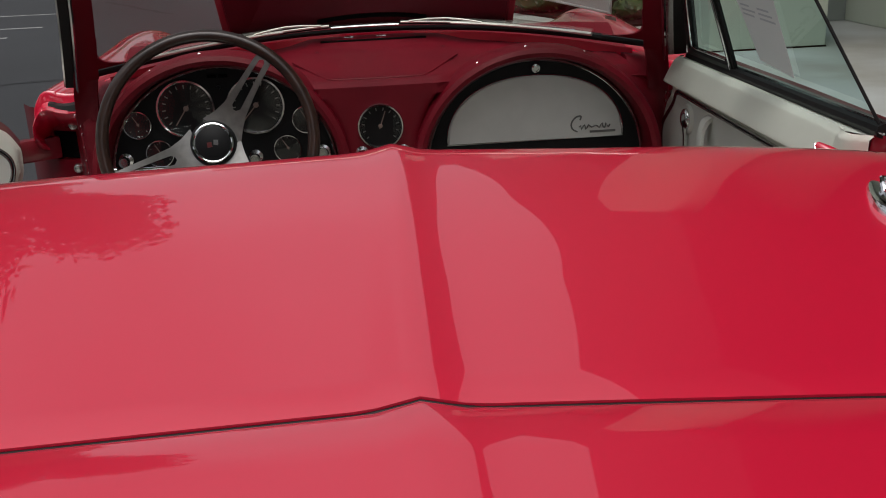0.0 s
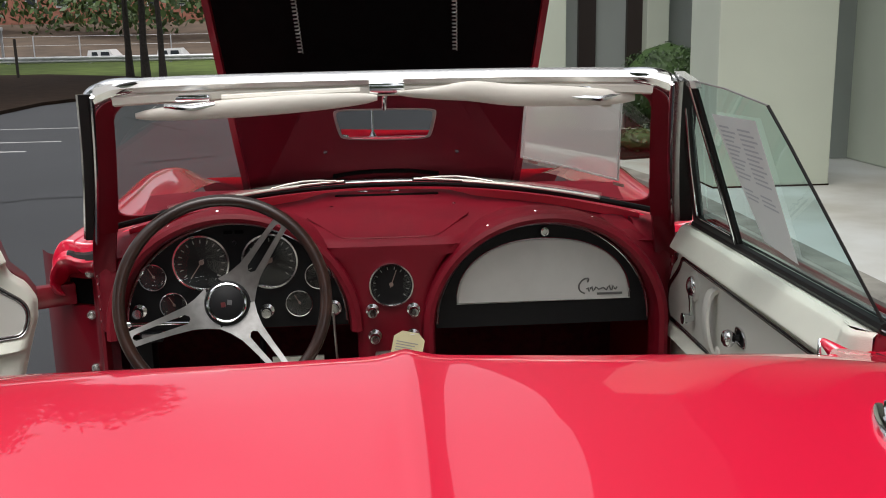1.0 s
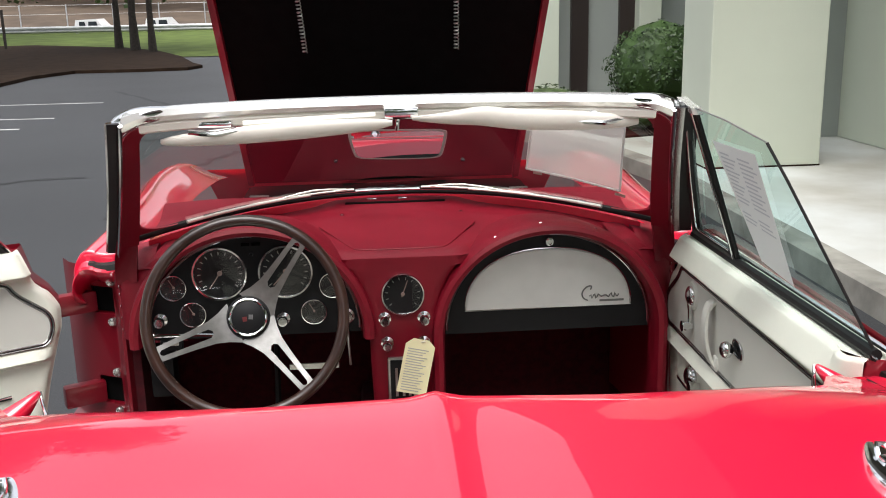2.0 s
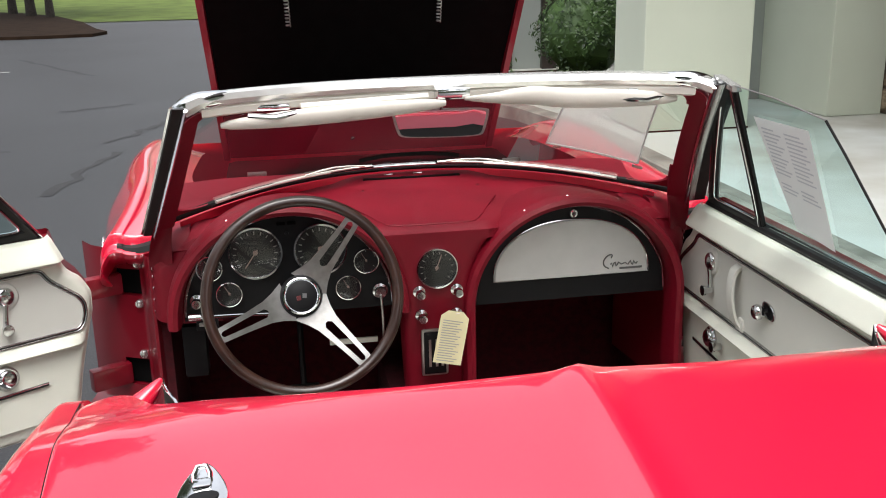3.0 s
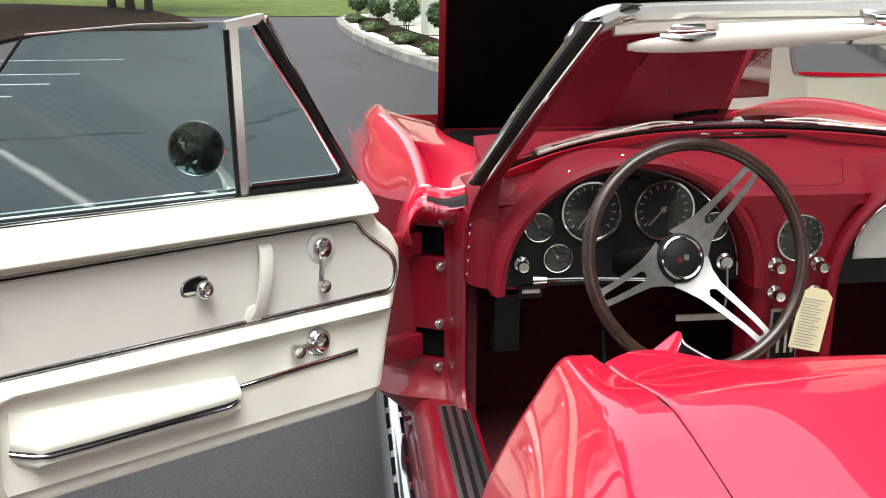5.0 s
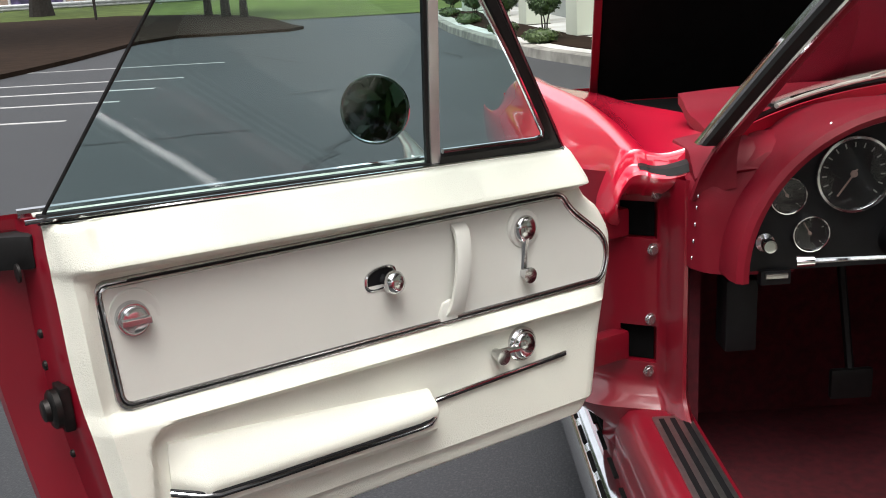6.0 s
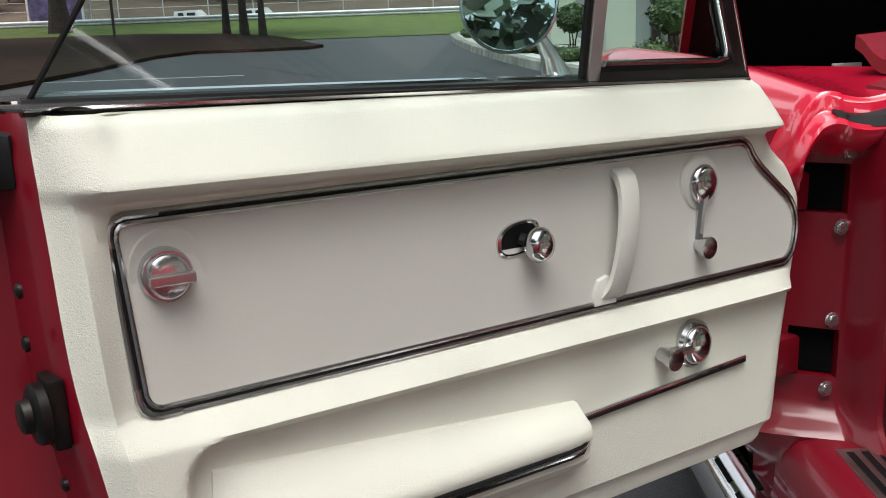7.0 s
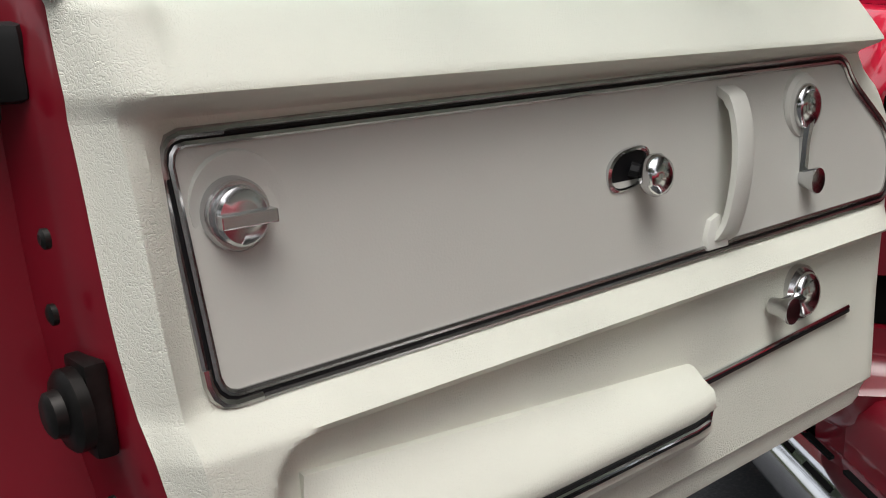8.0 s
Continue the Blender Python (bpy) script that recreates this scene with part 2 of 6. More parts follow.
def lerp(table, x):
    """Smooth cubic interpolation in a sorted list of (x, value)."""
    if x <= table[0][0]:
        return table[0][1]
    n = len(table)
    for i in range(n - 1):
        (a, p), (b, q) = table[i], table[i + 1]
        if x <= b:
            d = (q - p) / (b - a)
            l = (p - table[i - 1][1]) / (a - table[i - 1][0]) if i else d
            r = (table[i + 2][1] - q) / (table[i + 2][0] - b) if i + 2 < n else d
            m0 = 2 * l * d / (l + d) if l * d > 0 else 0.0
            m1 = 2 * r * d / (r + d) if r * d > 0 else 0.0
            t, h = (x - a) / (b - a), b - a
            return (2 * t ** 3 - 3 * t * t + 1) * p + (t ** 3 - 2 * t * t + t) * h * m0 + (3 * t * t - 2 * t ** 3) * q + (t ** 3 - t * t) * h * m1
    return table[-1][1]


def span(a, b, n):
    return [a + (b - a) * i / (n - 1) for i in range(n)]


def facing(x, y, z, ry=0):
    """A pose whose local z axis points back towards the driver (-y) and local y points up."""
    return Matrix.Translation((x, y, z)) @ Matrix.Rotation(radians(90), 4, 'X') @ Matrix.Rotation(radians(ry), 4, 'X')


def smoothstep(a, b, x):
    t = min(1, max(0, (x - a) / (b - a)))
    return t * t * (3 - 2 * t)

# ---- ground, road and building ----
def setting(name, build, material, label, category="", kind="structure", smooth=False):
    bm = bmesh.new()
    build(bm)
    return tagged(part(name, bm, material, None, "", smooth), label, category, "", kind)


def flat(bm, poly, z0, z1):
    prism(bm, poly, lambda p, q, d: (p, q, d), z0, z1)


def fall(y):
    """The land falls gently beyond the parking area."""
    return -1.2 * smoothstep(50.5, 54, y)


setting("ground", lambda bm: sheet(bm, lambda u, v: (u, v, fall(v)), span(-600, 600, 13), span(-600, 0, 7) + span(25, 49, 13) + span(50.5, 54, 8) + span(60, 600, 6)), ASPHALT, "dark worn asphalt of the parking area", "ground")
KERB = [(2.18, -30), (2.18, 5.4), (1.95, 6.8), (1.1, 8.9), (0.35, 11.2), (0.02, 12.8), (-0.28, 14.8), (-0.62, 17.5), (-0.85, 20.5), (-0.95, 23.5), (-0.7, 25.5), (0.6, 26.2), (4, 26.4)]
setting("pavement", lambda bm: flat(bm, [(x + 0.16, y) for x, y in KERB] + [(14, 27), (14, -30)], 0.0, 0.128), CONCRETE, "pale stained concrete pavement beside the car", "pavement")


def kerb_bm(bm):
    secs = []
    for x, y in KERB:
        secs.append([(x, y, -0.01), (x + 0.012, y, 0.118), (x + 0.03, y, 0.131), (x + 0.165, y, 0.132), (x + 0.17, y, 0.0)])
    loft(bm, secs)


KERB_MAT = mat("kerb_concrete", (0.34, 0.33, 0.29), rough=0.9, noise_scale=4, noise_amt=0.5, bump=0.6, bump_scale=50)
setting("kerb", kerb_bm, KERB_MAT, "weathered concrete kerb along the pavement", "kerb")
setting("planting_bed", lambda bm: flat(bm, [(2.3, 6.9), (3.7, 7.3), (3.2, 9.6), (1.35, 9.6)], 0.12, 0.15), MULCH, "brown mulch bed under the shrubs", "planting bed")
BED = [(x + 0.42, y) for x, y in KERB if 8 < y < 24]
setting("kerb_bed", lambda bm: flat(bm, BED + [(x + 0.75, y + 0.1) for x, y in BED[::-1]], 0.12, 0.142), MULCH, "strip of dark mulch under the clipped shrubs", "planting bed")
ISLAND = [(-4.3, 23.0), (-5.2, 26.5), (-6.6, 30.5), (-8.5, 34), (-13.5, 39), (-40, 50), (-70, 50), (-70, 6), (-7.9, 6), (-7.4, 9), (-7.25, 11.8), (-7.1, 13.4), (-7.0, 15.3), (-7.05, 19.3), (-6.6, 20.9), (-5.0, 20.9), (-4.1, 21.1), (-3.9, 21.9)]
setting("island", lambda bm: flat(bm, ISLAND, -0.05, 0.07), MULCH, "brown mulch island with a low kerb", "planting island")
setting("lawn", lambda bm: sheet(bm, lambda u, v: (u, v, 0.02 + 0.02 * max(0, v - 36)), span(-90, 90, 8), [27.2, 30, 33, 36, 40, 44, 47, 50.4]), GRASS, "mown green lawn beyond the parking area", "lawn")
ROAD_MAT = mat("far_road", (0.12, 0.12, 0.12), rough=0.9, noise_scale=0.4, noise_amt=0.2)
setting("road", lambda bm: sheet(bm, lambda u, v: (u, v, -1.16), span(-160, 160, 5), span(54.2, 66, 3)), ROAD_MAT, "grey road behind the guardrail", "road")
setting("bank", lambda bm: sheet(bm, lambda u, v: (u, 66 + v * 30, -1.16 + 4.2 * v), span(-160, 160, 5), span(0, 1, 4)), mat("dry_bank", (0.1, 0.07, 0.048), rough=0.95, noise_scale=0.6, noise_amt=0.4), "dry grassy bank beyond the road", "bank")

for i, (x0, x1, y, w) in enumerate(((-7.2, -4.13, 13.5, 0.06), (-7.35, -4.25, 11.4, 0.07), (-7.45, -4.32, 10.23, 0.08), (-7.6, -4.39, 9.05, 0.08), (-7.9, -4.49, 7.69, 0.08), (-8.0, -4.57, 6.28, 0.08))):
    ob = setting("parking_line", lambda bm: box(bm, x0, x1, y - w / 2, y + w / 2, -0.01, 0.004), WHITE_PAINT, "worn white parking bay line on asphalt", "parking line")
TAR = mat("tar_patch", (0.022, 0.022, 0.024), rough=0.6, noise_scale=8, noise_amt=0.4)
random.seed(5)
for i, (x, y, L, a) in enumerate(((-1.75, 5.4, 1.6, 82), (-1.55, 7.2, 1.2, 70), (-0.7, 12.5, 1.3, 100), (-0.3, 14.2, 0.8, 96), (-2.2, 9.0, 0.8, 30), (-3.2, 6.3, 1.4, 15), (-2.6, 3.2, 1.0, 100), (-3.6, 14.0, 3.5, 118))):
    def crack(bm):
        n = 10
        L_, R_ = [], []
        d = Vector((math.cos(radians(a)), math.sin(radians(a)), 0))
        s_ = Vector((-d.y, d.x, 0))
        for k in range(n):
            t = k / (n - 1) - 0.5
            c = Vector((x, y, 0.003)) + d * (L * t) + s_ * (random.uniform(-0.05, 0.05))
            w = 0.02 + 0.03 * random.random()
            L_.append(bm.verts.new(c - s_ * w))
            R_.append(bm.verts.new(c + s_ * w))
        skin(bm, [L_, R_])
    setting("asphalt_crack", crack, TAR, "dark tar-filled crack in the asphalt", "crack")


def column(x, y, w=1.0, d=0.7, z=5.46, rz=10, label="cream stucco column on the pavement"):
    t = thing("column", label, "column", pose(x, y, 0.13, 0, 0, rz), "portico columns")
    bm = bmesh.new()
    box(bm, -w / 2, w / 2, -d / 2, d / 2, 0, z, 0.012)
    part("shaft", bm, STUCCO, t, smooth=False)
    bm = bmesh.new()
    box(bm, -w / 2 - 0.004, w / 2 + 0.004, -d / 2 - 0.004, d / 2 + 0.004, 0, 0.012)
    part("base_joint", bm, MULCH, t, smooth=False)
    return t


column(2.98, 5.42, 0.9, 0.66, rz=0)
column(2.07, 9.6, 0.32, 0.5, rz=0)
for x, y in ((1.3, 13.2), (0.92, 16.6), (0.5, 20.0), (0.15, 23.4)):
    column(x, y, 0.45, 0.5)
BEAM = setting("canopy", lambda bm: (prism(bm, [(3.1, -14), (3.1, 7.5), (1.7, 18), (0.8, 25), (9, 27), (9, -14)], lambda p, q, d: (p, q, d), 5.6, 8.7), None), mat("brown_fascia", (0.1, 0.085, 0.075), rough=0.8, noise_scale=0.7, noise_amt=0.3), "brown upper storey overhanging the pavement", "canopy")
setting("facade_wall", lambda bm: (prism(bm, [(2.3, 10.0), (2.0, 14), (1.7, 18), (1.3, 25), (9, 26), (9, 10.0)], lambda p, q, d: (p, q, d), 0.13, 5.6), None), WALL_GREY, "grey rendered wall set back behind the columns", "wall")
setting("entry_wall", lambda bm: box(bm, 3.3, 4.32, 6.58, 6.9, 0.13, 5.6), WALL_GREY, "grey rendered wall beside the entrance", "wall")
setting("side_pier", lambda bm: box(bm, 4.31, 4.82, 5.4, 6.6, 0.13, 5.6, 0.01), STUCCO, "cream stucco pier beside the stone wall", "pier")
setting("long_wall", lambda bm: box(bm, 6.2, 6.5, -14, 5.0, 0.13, 5.6), STUCCO, "cream rendered wall along the pavement", "wall")
setting("facade_pier", lambda bm: box(bm, 3.28, 3.55, 9.7, 9.998, 0.13, 5.6, 0.01), STUCCO, "cream stucco pier between the dark door frames", "pier")
setting("return_wall", lambda bm: box(bm, 4.3, 4.6, 6.9, 9.998, 0.13, 5.6), WALL_GREY, "grey rendered wall behind the column", "wall")
for x, y, rz in ((3.72, 6.56, 0), (2.6, 9.97, 0), (3.2, 9.97, 0), (1.97, 13.0, 95), (1.72, 16.4, 95)):
    fr = thing("door_frame", "dark bronze entrance door frame", "door frame", pose(x, y, 0.13, 0, 0, rz), kind="structure")
    for dx in (-0.05, 0.05) if rz == 0 else (-0.4, 0.4):
        bm = bmesh.new()
        box(bm, dx - 0.055, dx + 0.055, -0.06, 0.06, 0, 2.6, 0.004)
        part("jamb", bm, DARK_FRAME, fr, smooth=False)

# stone pier: every stone is a part
pier = setting("stone_pier", lambda bm: box(bm, 4.86, 6.3, 4.9, 5.9, 0.13, 5.6), mat("stone_mortar", (0.2, 0.17, 0.13), rough=0.95, noise_scale=10, noise_amt=0.3), "rough brown fieldstone pier", "stone pier")
random.seed(11)
STONES = [mat("stone_" + str(i), c, rough=0.9, noise_scale=9, noise_amt=0.45, bump=0.9, bump_scale=40) for i, c in enumerate(((0.26, 0.19, 0.12), (0.2, 0.15, 0.1), (0.34, 0.27, 0.18), (0.24, 0.21, 0.17)))]


def stone(bm, w, h):
    ring = []
    n = 9
    for i in range(n):
        a = 2 * math.pi * i / n + random.uniform(-0.15, 0.15)
        c, s = math.cos(a), math.sin(a)
        k = 1 / max(abs(c), abs(s)) ** 0.75
        ring.append((c * k * w / 2 * random.uniform(0.88, 1.02), s * k * h / 2 * random.uniform(0.88, 1.02)))
    loft(bm, [[(x * k, d, z * k) for x, z in ring] for d, k in ((0.03, 1.0), (-0.012, 0.97), (-0.028, 0.86), (-0.034, 0.6))], closed_u=True, caps=True)


shapes = []
for i in range(8):
    bm = bmesh.new()
    stone(bm, 1.0, 1.0)
    me = bpy.data.meshes.new("stone")
    bmesh.ops.recalc_face_normals(bm, faces=bm.faces)
    bm.to_mesh(me)
    bm.free()
    me.materials.append(STONES[i % 4])
    shapes.append(me)
for side in (0, 1):
    z = 0.14
    while z < 3.2:
        h = random.uniform(0.13, 0.24)
        x = 0.0
        while x < (1.4 if side == 0 else 0.95):
            w = random.uniform(0.18, 0.42)
            ob = new("stone", random.choice(shapes))
            ob.parent = pier
            if side == 0:
                ob.matrix_basis = pose(4.86 + x + w / 2, 4.9, z + h / 2) @ Matrix.Diagonal((w * 0.98, 1, h * 0.98, 1))
            else:
                ob.matrix_basis = pose(4.86, 5.85 - x - w / 2, z + h / 2, 0, 0, -90) @ Matrix.Diagonal((w * 0.98, 1, h * 0.98, 1))
            x += w
        z += h


# ---- plants ----
def leaves(bm, centre, radii, n, size, rnd, shell=0.55, squash=1.0):
    cx, cy, cz = centre
    for _ in range(n):
        while True:
            p = Vector((rnd.uniform(-1, 1), rnd.uniform(-1, 1), rnd.uniform(-1, 1)))
            if shell < p.length < 1:
                break
        d = 0.86 + 0.22 * noise.noise(p * 3.1 + Vector(centre))
        q = Vector((cx + p.x * radii[0] * d, cy + p.y * radii[1] * d, cz + p.z * radii[2] * d))
        nr = (p + Vector((rnd.uniform(-0.8, 0.8), rnd.uniform(-0.8, 0.8), rnd.uniform(-0.4, 1.0)))).normalized()
        a = nr.orthogonal().normalized()
        b = nr.cross(a)
        t = rnd.uniform(0, 6.28)
        a, b = a * math.cos(t) + b * math.sin(t), b * math.cos(t) - a * math.sin(t)
        s = size * rnd.uniform(0.6, 1.25)
        bm.faces.new([bm.verts.new(q + a * s), bm.verts.new(q + b * s * 0.5), bm.verts.new(q - a * s), bm.verts.new(q - b * s * 0.5)])


def leaf_mat(name, c1, c2):
    m = mat(name, c1, rough=0.5)
    nt = m.node_tree
    g = nt.nodes.new("ShaderNodeNewGeometry")
    mx = nt.nodes.new("ShaderNodeMix")
    mx.data_type = 'RGBA'
    mx.inputs[6].default_value = (*c1, 1)
    mx.inputs[7].default_value = (*c2, 1)
    nt.links.new(g.outputs["Random Per Island"], mx.inputs[0])
    nt.links.new(mx.outputs[2], nt.nodes["Principled BSDF"].inputs["Base Color"])
    return m


LEAF_SHRUB = leaf_mat("glossy_shrub_leaf", (0.012, 0.032, 0.008), (0.05, 0.1, 0.022))
LEAF_TREE = leaf_mat("tree_leaf", (0.022, 0.046, 0.011), (0.07, 0.115, 0.024))
LEAF_LOW = leaf_mat("hedge_leaf", (0.025, 0.05, 0.015), (0.07, 0.11, 0.03))


def topiary(x, y, z0, h, r, label, n=3500, leaf=0.035, trunk=True):
    rnd = random.Random(int(x * 100 + y * 10))
    t = thing("shrub", label, "shrub", pose(x, y, z0), "portico shrubs")
    bm = bmesh.new()
    for k in range(3 if trunk else 2):
        a = k * 2.1
        tube(bm, [(0.1 * r * math.cos(a), 0.1 * r * math.sin(a), -0.02), (0.16 * r * math.cos(a + 0.5), 0.16 * r * math.sin(a + 0.5), h * 0.3), (0.33 * r * math.cos(a), 0.33 * r * math.sin(a), h * 0.62)], [0.05 * r, 0.04 * r, 0.024 * r], 7)
    part("trunk", bm, BARK, t)
    bm = bmesh.new()
    leaves(bm, (0, 0, h - r * 0.86), (r, r, r * 0.86), n, leaf, rnd, 0.5)
    part("crown", bm, LEAF_SHRUB, t, smooth=False)
    bm = bmesh.new()
    bmesh.ops.create_icosphere(bm, subdivisions=2, radius=0.76 * r, matrix=Matrix.Translation((0, 0, h - r * 0.86)))
    part("inner_mass", bm, LEAF_SHRUB, t, smooth=False)
    return t


def hedge(x, y, z0, r, h, n=900):
    rnd = random.Random(int(x * 77 + y * 13))
    t = thing("low_hedge", "low clipped green hedge by the pavement", "hedge", pose(x, y, z0), "low hedges")
    bm = bmesh.new()
    leaves(bm, (0, 0, h * 0.5), (r, r * 0.8, h * 0.55), n, 0.028, rnd, 0.4)
    part("foliage", bm, LEAF_LOW, t, smooth=False)
    bm = bmesh.new()
    bmesh.ops.create_icosphere(bm, subdivisions=2, radius=1.0, matrix=Matrix.Translation((0, 0, h * 0.45)) @ Matrix.Diagonal((r * 0.75, r * 0.6, h * 0.42, 1)))
    part("inner_mass", bm, LEAF_LOW, t, smooth=False)


topiary(3.12, 8.3, 0.13, 1.12, 0.64, "rounded dark green shrub on a mulch bed", 9000, 0.024)
for x, y, h, r in ((1.25, 9.35, 0.92, 0.32), (0.62, 12.6, 0.78, 0.27), (0.28, 15.4, 0.74, 0.27), (-0.05, 18.6, 0.7, 0.28), (-0.4, 22.0, 0.68, 0.28)):
    topiary(x, y, 0.13, h, r, "small clipped topiary shrub with bare lower stems", 2200, 0.028)
for x, y, r, h in ((1.0, 9.2, 0.32, 0.42), (0.5, 12.1, 0.3, 0.22), (0.16, 14.4, 0.3, 0.22), (-0.22, 17.7, 0.3, 0.22), (-0.5, 21.2, 0.3, 0.22)):
    hedge(x, y, 0.12, r, h)
hedge(1.95, 8.6, 0.13, 0.5, 0.4)
hedge(2.6, 7.4, 0.13, 0.3, 0.28, 400)


def tree(x, y, h, r, trunk_r, z_crown, n, leaf, seed, label, lean=(0, 0), limbs=6):
    rnd = random.Random(seed)
    t = thing("tree", label, "tree", pose(x, y, 0.08 + fall(y)), "parking area trees")
    bm = bmesh.new()
    pts, rs = [], []
    for i in range(9):
        k = i / 8
        pts.append((lean[0] * k + rnd.uniform(-0.06, 0.06) * k * 2, lean[1] * k + rnd.uniform(-0.06, 0.06) * k * 2, -0.1 + (h * 0.8) * k))
        rs.append(trunk_r * (1.35 if i == 0 else 1) * (1 - 0.82 * k))
    tube(bm, pts, rs, 9)
    ends = []
    for k in range(limbs):
        a = 2 * math.pi * k / limbs + rnd.uniform(-0.4, 0.4)
        z0 = z_crown + (h * 0.75 - z_crown) * rnd.uniform(0, 0.8)
        L = r * rnd.uniform(0.6, 0.95)
        e = Vector((math.cos(a) * L, math.sin(a) * L, z0 + L * rnd.uniform(0.2, 0.7)))
        b = Vector((lean[0] * z0 / h, lean[1] * z0 / h, z0))
        tube(bm, [b, b.lerp(e, 0.5) + Vector((0, 0, 0.2)), e], [trunk_r * 0.4, trunk_r * 0.25, 0.03], 6)
        ends.append(e)
    part("trunk", bm, BARK, t)
    bm = bmesh.new()
    m = n // (len(ends) * 2 + 4)
    for e in ends:
        for q in range(2):
            c = e + Vector((rnd.uniform(-1, 1), rnd.uniform(-1, 1), rnd.uniform(-0.4, 1))) * r * 0.22
            rr = r * rnd.uniform(0.26, 0.45)
            leaves(bm, c, (rr, rr, rr * 0.75), m, leaf, rnd, 0.25)
    for q in range(4):
        c = (rnd.uniform(-1, 1) * r * 0.3, rnd.uniform(-1, 1) * r * 0.3, z_crown + (h - z_crown) * rnd.uniform(0.35, 0.85))
        leaves(bm, c, (r * 0.5, r * 0.5, r * 0.4), m, leaf, rnd, 0.25)
    part("crown", bm, LEAF_TREE, t, smooth=False)
    return t


tree(-8.5, 33.2, 11, 3.4, 0.12, 3.3, 64000, 0.04, 1, "slender dark-trunked tree on the mulch island")
tree(-7.5, 31.2, 12, 3.2, 0.13, 3.4, 64000, 0.04, 2, "slender dark-trunked tree on the mulch island")
tree(-6.7, 30.0, 9, 2.6, 0.11, 2.9, 56000, 0.04, 3, "slender dark-trunked tree on the mulch island")
tree(-17.5, 42.0, 13, 6.0, 0.42, 3.6, 90000, 0.06, 4, "thick-trunked shade tree by the road", limbs=9)
tree(-9.6, -8.5, 12, 5.0, 0.3, 2.4, 80000, 0.13, 6, "leafy shade tree at the edge of the lot", limbs=9)
tree(-5.0, -13.0, 13, 5.4, 0.3, 2.0, 100000, 0.14, 7, "leafy shade tree at the edge of the lot", limbs=9)
tree(-15.0, -2.0, 11, 4.6, 0.3, 2.8, 7000, 0.16, 8, "leafy shade tree at the edge of the lot", limbs=8)
tree(-14.3, 21.4, 20.6, 6.4, 0.36, 6.5, 42000, 0.2, 9, "tall leafy shade tree on the mulch island", limbs=11)


def treeline(bm):
    rnd = random.Random(21)
    for k in range(46):
        a = radians(168 + 5.0 * k * 0.92)
        R = rnd.uniform(42, 60)
        h = rnd.uniform(7, 12)
        leaves(bm, (R * math.cos(a), R * math.sin(a), h * 0.5), (5.5, 5.5, h * 0.62), 620, 0.75, rnd, 0.3)


setting("treeline", treeline, LEAF_TREE, "distant belt of leafy trees round the lot", "trees", "stuff")


def far_woods(bm):
    rnd = random.Random(22)
    for k in range(34):
        x = -90 + k * 6 + rnd.uniform(-2, 2)
        h = rnd.uniform(4, 8)
        leaves(bm, (x, 84 + rnd.uniform(-4, 8), 2.2 + h * 0.45), (5, 4, h * 0.6), 1500 if x < -34 else 620, 0.36, rnd, 0.3)


setting("far_woods", far_woods, LEAF_TREE, "far trees in front of the brick building", "trees", "stuff")

# guardrail, fence posts and far building
rail = thing("guardrail", "galvanised steel guardrail along the road", "guardrail", kind="structure")
bm = bmesh.new()
loft(bm, [[(x, 47.2 - 0.06 * x + a, -0.12 + z) for a, z in ((0, 0.42), (-0.06, 0.48), (-0.06, 0.53), (0, 0.58), (-0.06, 0.63), (-0.06, 0.68), (0, 0.74))] for x in span(-60, 50, 12)])
part("beam", bm, GALV, rail, smooth=False)
for i in range(28):
    x = -58 + i * 4.0
    bm = bmesh.new()
    box(bm, x - 0.06, x + 0.06, 47.22 - 0.06 * x, 47.4 - 0.06 * x, -0.42, 0.6)
    part("post", bm, GALV, rail, smooth=False)
fence = thing("wire_fence", "pale posts of a wire fence on the bank", "fence", kind="structure")
for i in range(30):
    x = -48 + i * 3.1
    bm = bmesh.new()
    box(bm, x - 0.035, x + 0.035, 68.0, 68.07, -0.95, 1.75)
    part("post", bm, GALV, fence, smooth=False)
for z in (1.1, 1.7):
    bm = bmesh.new()
    tube(bm, [(-48, 68.05, z), (42, 68.05, z)], 0.01, 5)
    part("wire", bm, GALV, fence)
lone = setting("marker_post", lambda bm: box(bm, -13.0, -12.92, 35.0, 35.08, 0.05, 1.45), BARK, "thin dark wooden post on the mulch island", "post", "")
bld = thing("brick_building", "red brick building far behind the road", "building")
bm = bmesh.new()
box(bm, -62, 6, 98, 112, -0.2, 13)
part("wall", bm, BRICK, bld, smooth=False)
bm = bmesh.new()
box(bm, -62.5, 6.5, 97.5, 112.5, 13, 13.6)
part("roof", bm, WHITE_PAINT, bld, smooth=False)
WINM = mat("dark_window", (0.03, 0.035, 0.04), rough=0.15)
for i in range(22):
    x = -59 + i * 2.9
    for z in (4.6, 8.2):
        bm = bmesh.new()
        box(bm, x - 0.55, x + 0.55, 97.9, 98.1, z, z + 1.7)
        w = part("window", bm, WHITE_PAINT, bld, smooth=False)
        bm = bmesh.new()
        box(bm, x - 0.42, x + 0.42, 97.86, 97.9, z + 0.14, z + 1.56)
        part("pane", bm, WINM, w, smooth=False)


